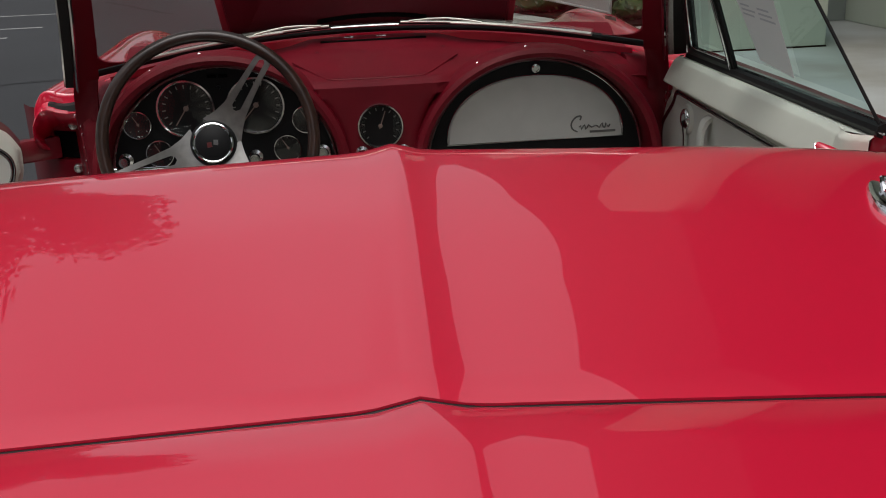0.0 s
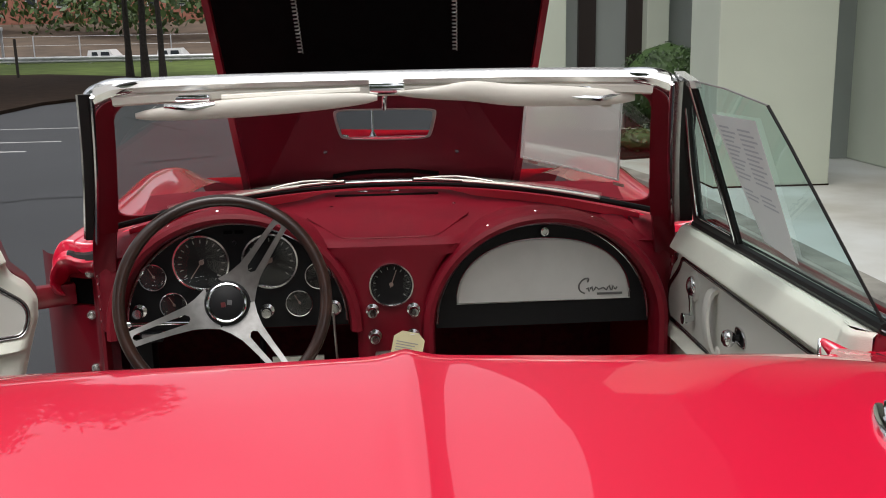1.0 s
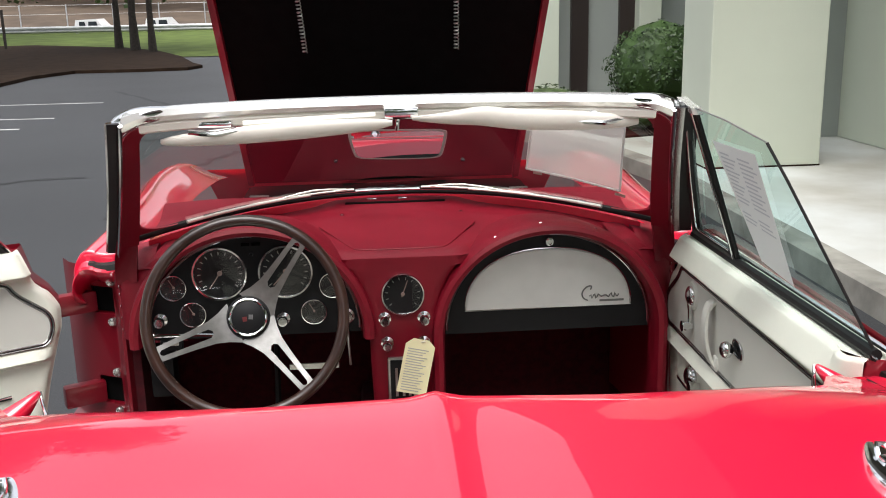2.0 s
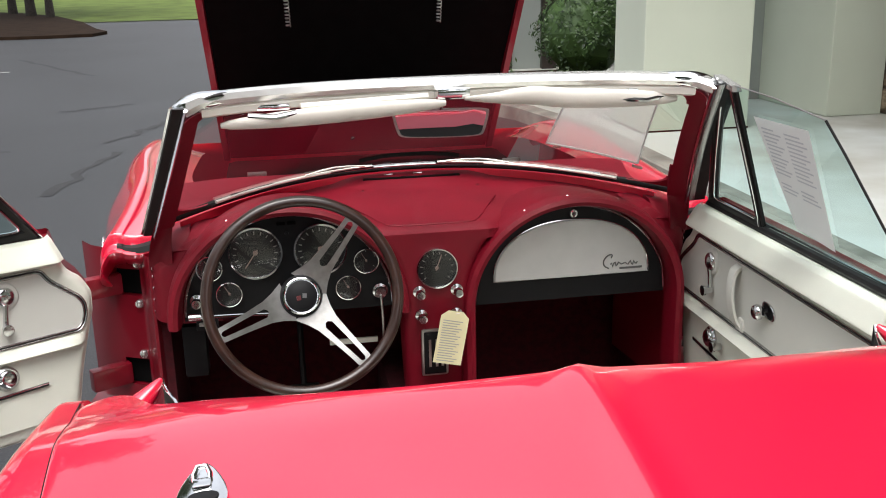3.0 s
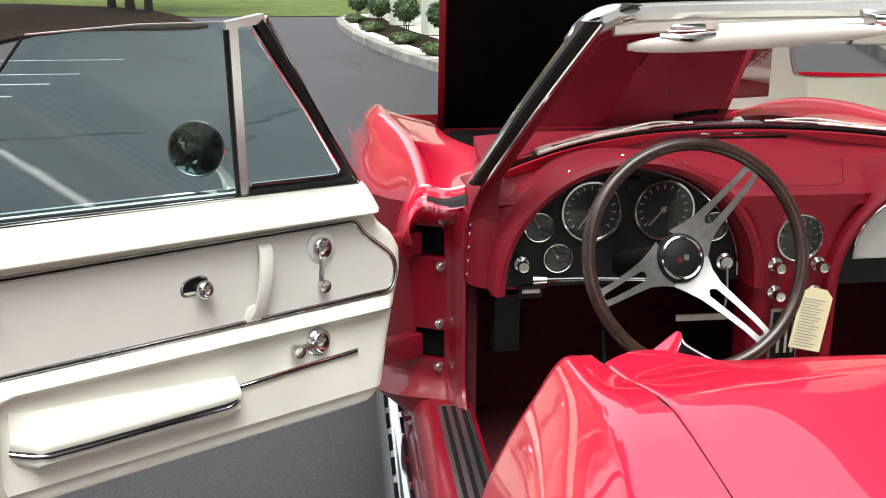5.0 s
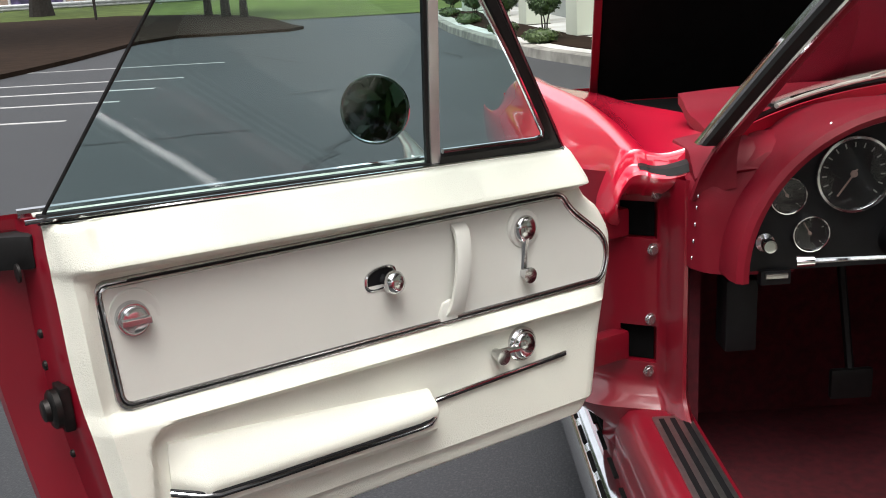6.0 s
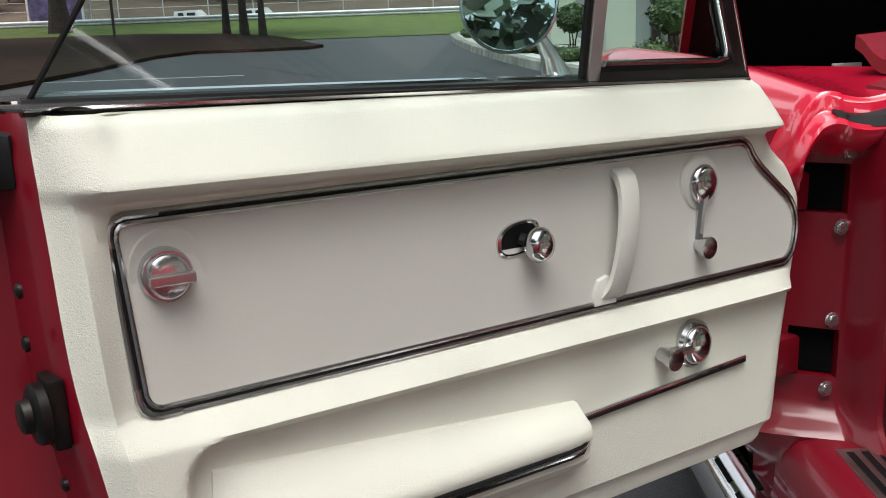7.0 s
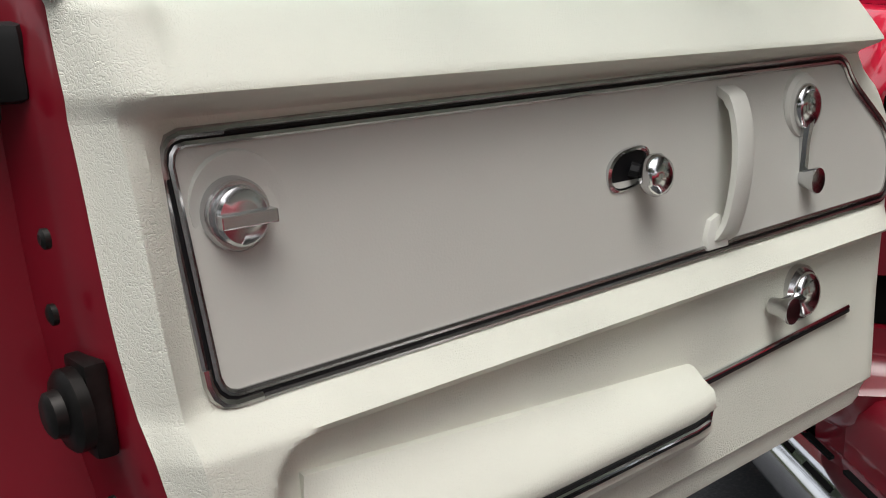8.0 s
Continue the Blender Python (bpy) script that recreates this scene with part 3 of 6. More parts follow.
def pickup(x, y, label):
    t = thing("pickup_truck", label, "truck", pose(x, y, -1.16) @ Matrix.Diagonal((1.1, 1.1, 1.22, 1)), "vehicles on the road")
    prof = [(-2.6, 0.55), (-2.6, 1.0), (-0.6, 1.02), (-0.45, 1.62), (0.55, 1.66), (1.1, 1.12), (2.4, 1.02), (2.55, 0.8), (2.55, 0.5), (2.2, 0.4), (-2.2, 0.4)]
    bm = bmesh.new()
    prism(bm, prof, lambda p, q, d: (p, d, q), -0.9, 0.9)
    part("body", bm, mat("white_truck_paint", (0.75, 0.75, 0.74), rough=0.3, coat=0.6), t, smooth=False)
    for a, b in ((-0.3, 0.1), (0.16, 0.7)):
        bm = bmesh.new()
        prism(bm, [(a, 1.12), (a + 0.04, 1.55), (b - 0.1, 1.55), (b, 1.12)], lambda p, q, d: (p, d, q), -0.94, -0.9)
        part("side_window", bm, WINM, t, smooth=False)
    for wx in (-1.6, 1.6):
        bm = bmesh.new()
        lathe(bm, [(0.1, -0.1), (0.36, -0.1), (0.38, 0), (0.36, 0.1), (0.1, 0.1)], 20, Matrix.Translation((wx, -0.82, 0.38)) @ Matrix.Rotation(radians(90), 4, 'X'))
        part("wheel", bm, RUBBER, t)
    return t


pickup(-15.6, 56.5, "white pickup truck on the road behind the guardrail")
pickup(-11.9, 57.5, "white pickup truck with a cab on the far road")
# roadside shelter with poster panels
shelter = thing("bus_shelter", "white-framed roadside shelter with dark purple poster panels", "shelter", pose(-23.5, 58.0, -1.16))
bm = bmesh.new()
box(bm, -1.7, 1.7, -0.7, 0.7, 3.2, 3.4, 0.03)
part("roof", bm, WHITE_PAINT, shelter, smooth=False)
for x in (-1.6, 0.0, 1.6):
    for y in (-0.6, 0.6):
        bm = bmesh.new()
        box(bm, x - 0.06, x + 0.06, y - 0.06, y + 0.06, 0, 3.2)
        part("post", bm, WHITE_PAINT, shelter, smooth=False)
POSTER = mat("purple_poster", (0.03, 0.028, 0.05), rough=0.3, noise_scale=2.5, noise_amt=0.7, color2=(0.12, 0.09, 0.2))
for x in (-0.8, 0.8):
    bm = bmesh.new()
    box(bm, x - 0.7, x + 0.7, -0.62, -0.58, 1.5, 3.1)
    part("poster_panel", bm, POSTER, shelter, smooth=False)

# ---- car ----
car = thing("car", "red convertible sports car, driver door and hood open", "car")


def chaikin(pts, n=2, closed=True):
    for _ in range(n):
        out = []
        k = len(pts)
        for i in range(k if closed else k - 1):
            a, b = pts[i], pts[(i + 1) % k]
            out.append(tuple(p * 0.75 + q * 0.25 for p, q in zip(a, b)))
            out.append(tuple(p * 0.25 + q * 0.75 for p, q in zip(a, b)))
        if not closed:
            out = [pts[0]] + out + [pts[-1]]
        pts = out
    return pts


def cpart(name, build, material, parent=car, label="", smooth=True):
    bm = bmesh.new()
    build(bm)
    return part(name, bm, material, parent, label, smooth)


# rear deck
def deck_z(x, y):
    zc = lerp([(-2.6, 0.765), (-2.1, 0.825), (-1.8, 0.865), (-1.5, 0.902), (-1.35, 0.928), (-1.2, 0.956), (-1.1, 0.97), (-1.07, 0.972), (-1.0, 0.96), (-0.94, 0.945), (-0.87, 0.935), (-0.83, 0.928), (-0.75, 0.91)], y)
    ax = abs(x)
    ridge = 0.0075 * (1 - smoothstep(-0.012, 0.042, ax)) * 1.08 * smoothstep(-2.5, -1.3, y)
    return zc + ridge - 0.043 * ax - 0.014 * x - 0.012 * (ax / 0.6) ** 5


def lid_half(y):
    return 0.643 + 0.045 * (y + 0.87)


def front_y(x):
    return lerp([(0, -1.03), (0.2, -1.02), (0.35, -0.985), (0.48, -0.93), (0.54, -0.90), (0.572, -0.835), (0.6, -0.815), (0.645, -0.845)], abs(x))


def lid(bm):
    def fn(u, v):
        y = -1.5 + (front_y(u * 0.643) + 1.5) * v
        x = u * (lid_half(y) - 0.0006)
        roll = 0.08 * smoothstep(0.9, 1.0, v) ** 3
        seam = 0.003 * smoothstep(0.012, 0.0, v) + 0.0014 * smoothstep(0.996, 1.0, abs(u))
        return (x, y, deck_z(x, y) - roll - seam)
    sheet(bm, fn, [-1, -0.997, -0.99, -0.98] + span(-0.965, 0.965, 79) + [0.98, 0.99, 0.997, 1], [i / 30 for i in range(31)] , (0, 0, -0.03))


deck_lid = cpart("deck_lid", lid, RED, label="glossy red rear deck lid with a raised centre crease")


def rear(bm):
    def fn(u, v):
        x = u * 0.612
        return (x, v, deck_z(x, v) - 0.003 * smoothstep(-1.512, -1.5055, v))
    sheet(bm, fn, span(-1, 1, 41), span(-2.3, -1.512, 20) + [-1.509, -1.507, -1.5055], (0, 0, -0.03))


cpart("rear_deck", rear, RED)
cpart("seam_seal", lambda bm: tube(bm, [(x, -1.503, deck_z(x, -1.503) - 0.0065) for x in span(-0.61, 0.61, 61)], 0.0032, 6), RUBBER)
for s in (-1, 1):
    cpart("seam_seal", lambda bm: tube(bm, [(s * (lid_half(y) + 0.0002), y, deck_z(s * lid_half(y), y) - 0.0028) for y in span(-1.5, -0.86, 33)], 0.0013, 6), RUBBER)
cpart("deck_gutter", lambda bm: sheet(bm, lambda u, v: (u, v, deck_z(u, v) - 0.034), span(-0.655, 0.655, 25), span(-1.56, -0.95, 12)), BLACK_FLAT)


def ease(secs, j0, n):
    """Evens out a grid of sections from column j0 on, so that the skin flows without ripples."""
    g = [[Vector(p) for p in q] for q in secs]
    for _ in range(n):
        h = [[p.copy() for p in q] for q in g]
        for i in range(1, len(g) - 1):
            for j in range(len(g[0])):
                k = smoothstep(4, 18, j) if j0 == 18 else 1.0
                h[i][j] = g[i][j].lerp(g[i][j] * 0.5 + (g[i - 1][j] + g[i + 1][j]) * 0.25, k)
        g = h
        h = [[p.copy() for p in q] for q in g]
        for i in range(len(g)):
            for j in range(j0, len(g[0]) - 1):
                h[i][j] = g[i][j] * 0.5 + (g[i][j - 1] + g[i][j + 1]) * 0.25
        g = h
    return g


def quarter(bm, s):
    def sec(y):
        xe = lid_half(y)
        k = smoothstep(-0.85, -1.3, y)
        ze = deck_z(s * xe, y)
        xr = 0.676 + 0.03 * k
        zr = ze - 0.001 - 0.012 * k
        mid = (xe + xr) / 2
        o = 0.05 * k
        pr = [(xe - 0.012, ze - 0.03), (xe + 0.0002, ze - 0.006), (xe + 0.0009, ze - 0.0012), (mid, (ze + zr) / 2 - 0.001), (xr - 0.008, zr), (xr, zr - 0.002), (xr + 0.012, zr - 0.014), (xr + 0.028 + o * 0.5, zr - 0.045), (0.735 + o, zr - 0.09), (0.768 + o, 0.735), (0.785 + o, 0.66), (0.79 + o, 0.6), (0.782 + o, 0.52), (0.77 + o, 0.42), (0.745 + o, 0.3)]
        return [(s * x, y, z) for x, z in pr[:3] + chaikin(pr[3:], 2, False)]
    ys = span(-2.3, -0.86, 34)
    secs = ease([sec(y) for y in ys], 18, 14)
    loft(bm, secs)
    last = [tuple(p) for p in secs[-1]]
    loft(bm, [last, [(x * 0.998, y + 0.015, z - 0.003) for x, y, z in last], [(x * 0.99, y + 0.03, z - 0.01) for x, y, z in last], [(x * 0.98, y + 0.04, z - 0.024) for x, y, z in last], [(x * 0.95, y + 0.04, z - 0.05) for x, y, z in last], [(x * 0.86, y - 0.03, min(z - 0.06, 0.8)) for x, y, z in last]])


for s in (-1, 1):
    cpart("quarter_panel", lambda bm: quarter(bm, s), RED)

# tail and bumper stand-in closing the back of the body
cpart("tail_panel", lambda bm: sheet(bm, lambda u, v: (u, -2.3 - 0.05 * math.sin(v * math.pi), 0.3 + v * 0.5), span(-0.8, 0.8, 9), span(0, 1, 7)), RED)


def lip(bm, s, ox):
    # rounded red fold standing up at the front corner of the deck
    pts = [(0.612, -0.885, 0.85), (0.592, -0.866, 0.864), (0.572, -0.85, 0.876), (0.556, -0.838, 0.889), (0.545, -0.829, 0.899), (0.538, -0.822, 0.905)]
    pts = chaikin([(s * (x + ox), y, z - ox * 0.4) for x, y, z in pts], 2, False)
    tube(bm, pts, [0.03 * (1 - t) ** 1.3 + 0.0035 for t in span(0, 1, len(pts))], 12)


BEAD = ((0.537, -0.82, 0.905), (0.534, -0.828, 0.894), (0.526, -0.846, 0.892), (0.515, -0.87, 0.89), (0.508, -0.893, 0.884), (0.504, -0.906, 0.872), (0.503, -0.911, 0.858))
for s, ox in ((-1, 0.0), (1, 0.045)):
    pts = chaikin([(s * (x + ox), y, z - ox * 0.4) for x, y, z in BEAD], 2, False)
    cpart("deck_lip", lambda bm: lip(bm, s, ox), RED)
    cpart("lip_seal", lambda bm: loft(bm, [[(x, y - 0.001, z), (x, y + 0.005, z - 0.001), (x, y + 0.006, 0.80), (x, y - 0.001, 0.80)] for x, y, z in pts], closed_u=True, caps=True), RUBBER)
    cpart("lip_bead", lambda bm: tube(bm, pts, 0.0022, 8), CHROME)

# chrome latch plates on the deck
def latch(s):
    x0, y0 = (-0.457 if s < 0 else 0.48), -1.212
    z0 = deck_z(x0, y0)
    sl = (deck_z(x0 + 0.03, y0) - deck_z(x0 - 0.03, y0)) / 0.06
    M = Matrix.Translation((x0, y0, z0)) @ Matrix.Rotation(-math.atan(sl) , 4, 'Y') @ Matrix.Rotation(radians(5.5), 4, 'X')
    def egg(k, d):
        return [(k * (0.026 + 0.011 * math.cos(a)) * math.sin(a) * 1.0, -k * 0.05 * math.cos(a), d) for a in [2 * math.pi * i / 28 for i in range(28)]]
    def plate(bm):
        loft(bm, [[M @ Vector(p) for p in egg(k, d)] for k, d in ((1.0, -0.004), (1.0, 0.003), (0.95, 0.006), (0.8, 0.0075), (0.3, 0.008))], closed_u=True, caps=True)
    pl = cpart("deck_latch", plate, CHROME, deck_lid, "chrome teardrop latch plate with a hinged loop")
    def loop(bm):
        tube(bm, [M @ Vector(p) for p in ((-0.008, 0.008, 0.006), (-0.0085, 0.016, 0.013), (-0.005, 0.026, 0.016), (0.005, 0.026, 0.016), (0.0085, 0.016, 0.013), (0.008, 0.008, 0.006))], 0.003, 8)
        box(bm, -0.01, 0.01, -0.004, 0.012, 0.004, 0.012, 0.003, M)
    part_loop = bmesh.new()
    loop(part_loop)
    part("loop", part_loop, CHROME, pl)
    sl_ = bmesh.new()
    lathe(sl_, [(0.0135, 0.0), (0.0135, 0.0012), (0.0, 0.0014)], 20, M @ Matrix.Translation((0.002, -0.018, 0.0078)) @ Matrix.Diagonal((1.2, 0.7, 1, 1)))
    part("slot", sl_, BLACK, pl)


latch(-1)
latch(1)

# antenna mast on the rear quarter
ax, ay = -0.504, -1.771
az = deck_z(ax, ay)
antenna = cpart("antenna", lambda bm: (lathe(bm, [(0.02, 0), (0.02, 0.004), (0.012, 0.012), (0.0045, 0.03), (0.0036, 0.30), (0.0036, 0.317), (0.003, 0.318)], 14, Matrix.Translation((ax, ay, az - 0.003))), None), CHROME, label="telescopic chrome antenna mast")
cpart("mast_tip", lambda bm: lathe(bm, [(0.0026, az + 0.2), (0.0026, 1.2385), (0.0029, 1.239), (0.0029, 1.241), (0.0034, 1.243), (0.0036, 1.246), (0.0034, 1.249), (0.002, 1.251), (0, 1.2515)], 14, Matrix.Translation((ax, ay, 0))), CHROME, antenna)


# windshield
def ws_base(u):
    return Vector((0.625 * u, 0.375 - 0.325 * abs(u) ** 2.3, 0.945 - 0.035 * abs(u) ** 2))


def ws_top(u):
    return Vector((0.508 * u, -0.2 - 0.11 * abs(u) ** 2.4, 1.225 - 0.004 * abs(u) ** 6))


def ws(u, v):
    p = ws_base(u).lerp(ws_top(u), v)
    p.y += 0.012 * math.sin(math.pi * v)
    return p


wsg = cpart("windshield", lambda bm: sheet(bm, lambda u, v: ws(u, v), span(-0.985, 0.985, 41), span(0.0, 1, 12)), GLASS, label="clear curved windshield glass")
wsg.visible_shadow = False


def hdr(bm):
    secs = []
    for u in span(-1, 1, 41):
        p = ws_top(u)
        pr = [(-0.026, 0.006), (-0.02, 0.017), (-0.006, 0.022), (0.008, 0.02), (0.017, 0.01), (0.018, -0.002), (0.01, -0.008), (-0.02, -0.004)]
        k = 1.0 + 0.25 * smoothstep(0.93, 1.0, abs(u))
        secs.append([p + Vector((0, a * k, b * k - (0.012 * smoothstep(0.93, 1, abs(u))))) for a, b in pr])
    loft(bm, secs, closed_u=True, caps=True)


POLISHED = mat("polished_header", (0.86, 0.86, 0.84), rough=0.22, metal=0.7, noise_scale=30, noise_amt=0.08)
cpart("windshield_header", hdr, POLISHED, label="bright chrome windshield header")
cpart("header_garnish", lambda bm: loft(bm, [[ws_top(u) + Vector((0, a, b)) for a, b in ((-0.012, -0.002), (-0.018, -0.01), (-0.016, -0.022), (-0.002, -0.026), (0.004, -0.012))] for u in span(-0.95, 0.95, 31)], closed_u=True, caps=True), WHITE_VINYL)
for s in (-1, 1):
    seal = 0.03 if s > 0 else 0.004
    def pil(bm, off, prof):
        loft(bm, [[ws(s, v) + Vector((s * (a + off), b, 0)) for a, b in prof] for v in span(-0.06, 1.0, 12)], closed_u=True, caps=True)
    p1 = cpart("windshield_pillar", lambda bm: pil(bm, 0.0, [(0.0, 0.02), (0.018, 0.014), (0.03, 0.0), (0.031, -0.022), (0.024, -0.027), (0.012, -0.013), (-0.004, 0.0)]), CHROME, label="bright outer windshield pillar trim")
    cpart("pillar_seal", lambda bm: pil(bm, 0.0, [(0.01, -0.0125), (0.0225 + seal, -0.026), (0.019 + seal, -0.037), (0.006, -0.039), (0.0, -0.03)]), RUBBER, p1)
    if s > 0:
        cpart("seal_retainer", lambda bm: pil(bm, 0.0, [(0.004, -0.0385), (0.006, -0.041), (0.019, -0.0405), (0.021, -0.038)]), SATIN, p1)
    cpart("pillar_edge", lambda bm: tube(bm, [ws(s, v) + Vector((0, -0.036, 0)) for v in span(-0.1, 0.99, 12)], 0.0045, 8), CHROME, p1)
    cpart("pillar_garnish", lambda bm: loft(bm, [[ws(s, v) + Vector((s * a * (1.5 + 0.6 * (1 - v)), b, 0)) for a, b in ((-0.0005, -0.028), (-0.012, -0.02), (-0.018, -0.006), (-0.013, 0.004), (-0.0005, 0.004))] for v in span(-0.02, 0.99, 12)], closed_u=True, caps=True), RED_VINYL, p1)
for s in (-1, 1):
    def elbow(bm):
        a, b, c = ws(s, 0.88) + Vector((s * 0.014, -0.007, 0)), ws(s, 1.03) + Vector((s * 0.016, -0.007, 0.004)), ws_top(s * 0.86) + Vector((0, -0.006, 0.007))
        tube(bm, [a.lerp(b, t).lerp(b.lerp(c, t), t) for t in span(0, 1, 14)], [0.0175 + 0.004 * math.sin(math.pi * t) - 0.003 * t for t in span(0, 1, 14)], 14)
    cpart("header_corner", elbow, CHROME, label="bright rounded corner cap of the windshield frame")
for s in (-1, 1):
    for vc, dv in ((0.95, 0.12), (0.03, -0.11)):
        def gusset(bm):
            uc, du = 0.952, 0.12
            line = [(uc, vc)] + [(uc - du + du * math.sin(radians(a)), vc - dv + dv * math.cos(radians(a))) for a in span(0, 90, 9)]
            rows = [[ws(s * u, v) + Vector((0, b, 0)) for u, v in line] for b in (-0.018, -0.002)]
            loft(bm, rows, closed_u=True, caps=True)
        cpart("corner_garnish", gusset, RED_VINYL)
def bezier(a, b, c, d, t):
    return a.lerp(b, t).lerp(b.lerp(c, t), t).lerp(b.lerp(c, t).lerp(c.lerp(d, t), t), t)


# vinyl foot that carries each pillar down into the end of the dash
for s in (-1, 1):
    def foot(bm):
        out = [ws(s, 0.25) + Vector((s * 0.001, -0.031, 0)), ws(s, 0.05) + Vector((s * 0.004, -0.036, 0)), Vector((s * 0.652, 0.045, 0.875)), Vector((s * 0.659, 0.09, 0.79))]
        inn = [ws(s * 0.95, 0.27) + Vector((0, -0.022, 0)), ws(s * 0.95, 0.0) + Vector((0, -0.022, 0)), Vector((s * 0.6, 0.055, 0.89)), Vector((s * 0.6, 0.041, 0.82))]
        sheet(bm, lambda u, v: bezier(*out, v).lerp(bezier(*inn, v), u) + Vector((0, 0.007 * math.sin(math.pi * u), 0)), span(0, 1, 8), span(0, 1, 14), (0, 0.012, 0))
    cpart("pillar_foot", foot, RED_VINYL)
cpart("glass_seal", lambda bm: tube(bm, [ws(u, 0.0) + Vector((0, -0.002, 0.0)) for u in span(-0.98, 0.98, 41)], 0.009, 8), RUBBER)
cpart("glass_moulding", lambda bm: tube(bm, [ws(u, 0.03) + Vector((0, -0.004, 0)) for u in span(-0.75, 0.75, 31)], 0.0035, 8), CHROME)
# header latches
for x in (-0.35, 0.39):
    la = cpart("header_latch", lambda bm: box(bm, x - 0.036, x + 0.03, -0.272, -0.248, 1.2, 1.213, 0.005), CHROME, label="chrome soft-top latch")
    cpart("latch_lever", lambda bm: tube(bm, [(x - 0.05, -0.28, 1.194), (x, -0.285, 1.19), (x + 0.04, -0.28, 1.196)], 0.006, 8), CHROME, la)
cpart("mirror_bracket_plate", lambda bm: box(bm, -0.033, 0.033, -0.262, -0.215, 1.205, 1.226, 0.004), CHROME)


# wipers, lying along the foot of the glass
for u0, u1 in ((-0.8, -0.17), (0.8, 0.11)):
    def along(t, up=0.0, back=0.0):
        return ws(u0 + (u1 - u0) * t, 0.012 + 0.03 * t) + Vector((0, -0.014 - back, 0.002 + up))
    w = cpart("wiper", lambda bm: (tube(bm, [along(t) for t in span(0.0, 0.72, 9)], [0.0045, 0.0043, 0.004, 0.0038, 0.0036, 0.0034, 0.0032, 0.003, 0.0028], 8), tube(bm, [along(0.55, 0.004), along(0.66, 0.009), along(0.74, 0.011), along(0.84, 0.009), along(0.95, 0.004)], 0.0024, 6)), BRIGHT, label="chrome windshield wiper arm")
    cpart("wiper_blade", lambda bm: tube(bm, [along(t, 0.001, -0.006) for t in span(0.34, 1.0, 9)], 0.0028, 6), BRIGHT, w)
    cpart("blade_rubber", lambda bm: tube(bm, [along(t, -0.003, -0.008) for t in span(0.32, 1.01, 9)], 0.0022, 6), RUBBER, w)


# sun visors
def visor(bm, x0, x1, z0, z1, up):
    secs = []
    for t in span(0, 1, 25):
        x = x0 + (x1 - x0) * t
        e = math.sin(math.pi * min(1, max(0, t * 0.98 + 0.01))) ** 0.35
        hh = (0.017 if up == 0 else 0.02) * e * (0.55 + 0.45 * smoothstep(0.0, 0.35, t if up else 1 - t * 0.4))
        zc = z0 + (z1 - z0) * t + (0.006 * math.exp(-((t - 0.3) / 0.12) ** 2) if up else 0)
        secs.append([(x, -0.27 - 0.012 * math.cos(a) * e - 0.05 * abs(x) ** 2, zc + hh * math.sin(a) + 0.4 * (0.012 * math.cos(a) * e)) for a in [2 * math.pi * i / 12 for i in range(12)]])
    loft(bm, secs, closed_u=True, caps=True)


cpart("sun_visor", lambda bm: visor(bm, -0.452, -0.018, 1.178, 1.2, 0), WHITE_VINYL, label="white padded sun visor")
cpart("sun_visor", lambda bm: visor(bm, 0.02, 0.458, 1.207, 1.19, 1), WHITE_VINYL, label="white padded sun visor")
cpart("visor_rod", lambda bm: tube(bm, [(-0.3, -0.265, 1.205), (-0.05, -0.25, 1.212)], 0.007, 8), WHITE_VINYL)


# rear view mirror
def mir_outline(k=1.0):
    return chaikin([(-0.097, 0.028), (-0.05, 0.0295), (0.05, 0.0295), (0.097, 0.028), (0.1, 0.02), (0.09, -0.02), (0.082, -0.028), (0.04, -0.03), (-0.04, -0.03), (-0.082, -0.028), (-0.09, -0.02), (-0.1, 0.02)], 2)


MIRROR = mat("mirror_glass", (0.62, 0.63, 0.64), rough=0.01, metal=1.0)
MM = Matrix.Translation((-0.005, -0.135, 1.139)) @ Matrix.Rotation(radians(-8), 4, 'Z') @ Matrix.Rotation(radians(1.5), 4, 'X')
rv = cpart("rear_view_mirror", lambda bm: loft(bm, [[MM @ Vector((x * k, y, z * k)) for x, z in mir_outline()] for y, k in ((0.0, 1.03), (0.006, 1.04), (0.014, 0.95), (0.022, 0.7))], closed_u=True, caps=True), STEEL, label="interior rear-view mirror in a metal frame")
cpart("glass", lambda bm: bm.faces.new([bm.verts.new(MM @ Vector((x * 0.97, -0.001, z * 0.95))) for x, z in mir_outline()]), MIRROR, rv)
cpart("stem", lambda bm: tube(bm, [(-0.005, -0.118, 1.15), (-0.004, -0.15, 1.19), (0, -0.215, 1.212)], 0.005, 8), CHROME, rv)


# dash
def ell(cx, hw, zb, zt, n=36, p=2.0, drop=0.0):
    pts = []
    for i in range(n + 1):
        a = math.pi - math.pi * i / n
        c, s = math.cos(a), math.sin(a)
        pts.append((cx + hw * math.copysign(abs(c) ** (2 / p), c), zb + (zt - zb) * abs(s) ** (2 / p)))
    if drop:
        pts = [(cx - hw, zb - drop)] + pts + [(cx + hw, zb - drop)]
    return pts


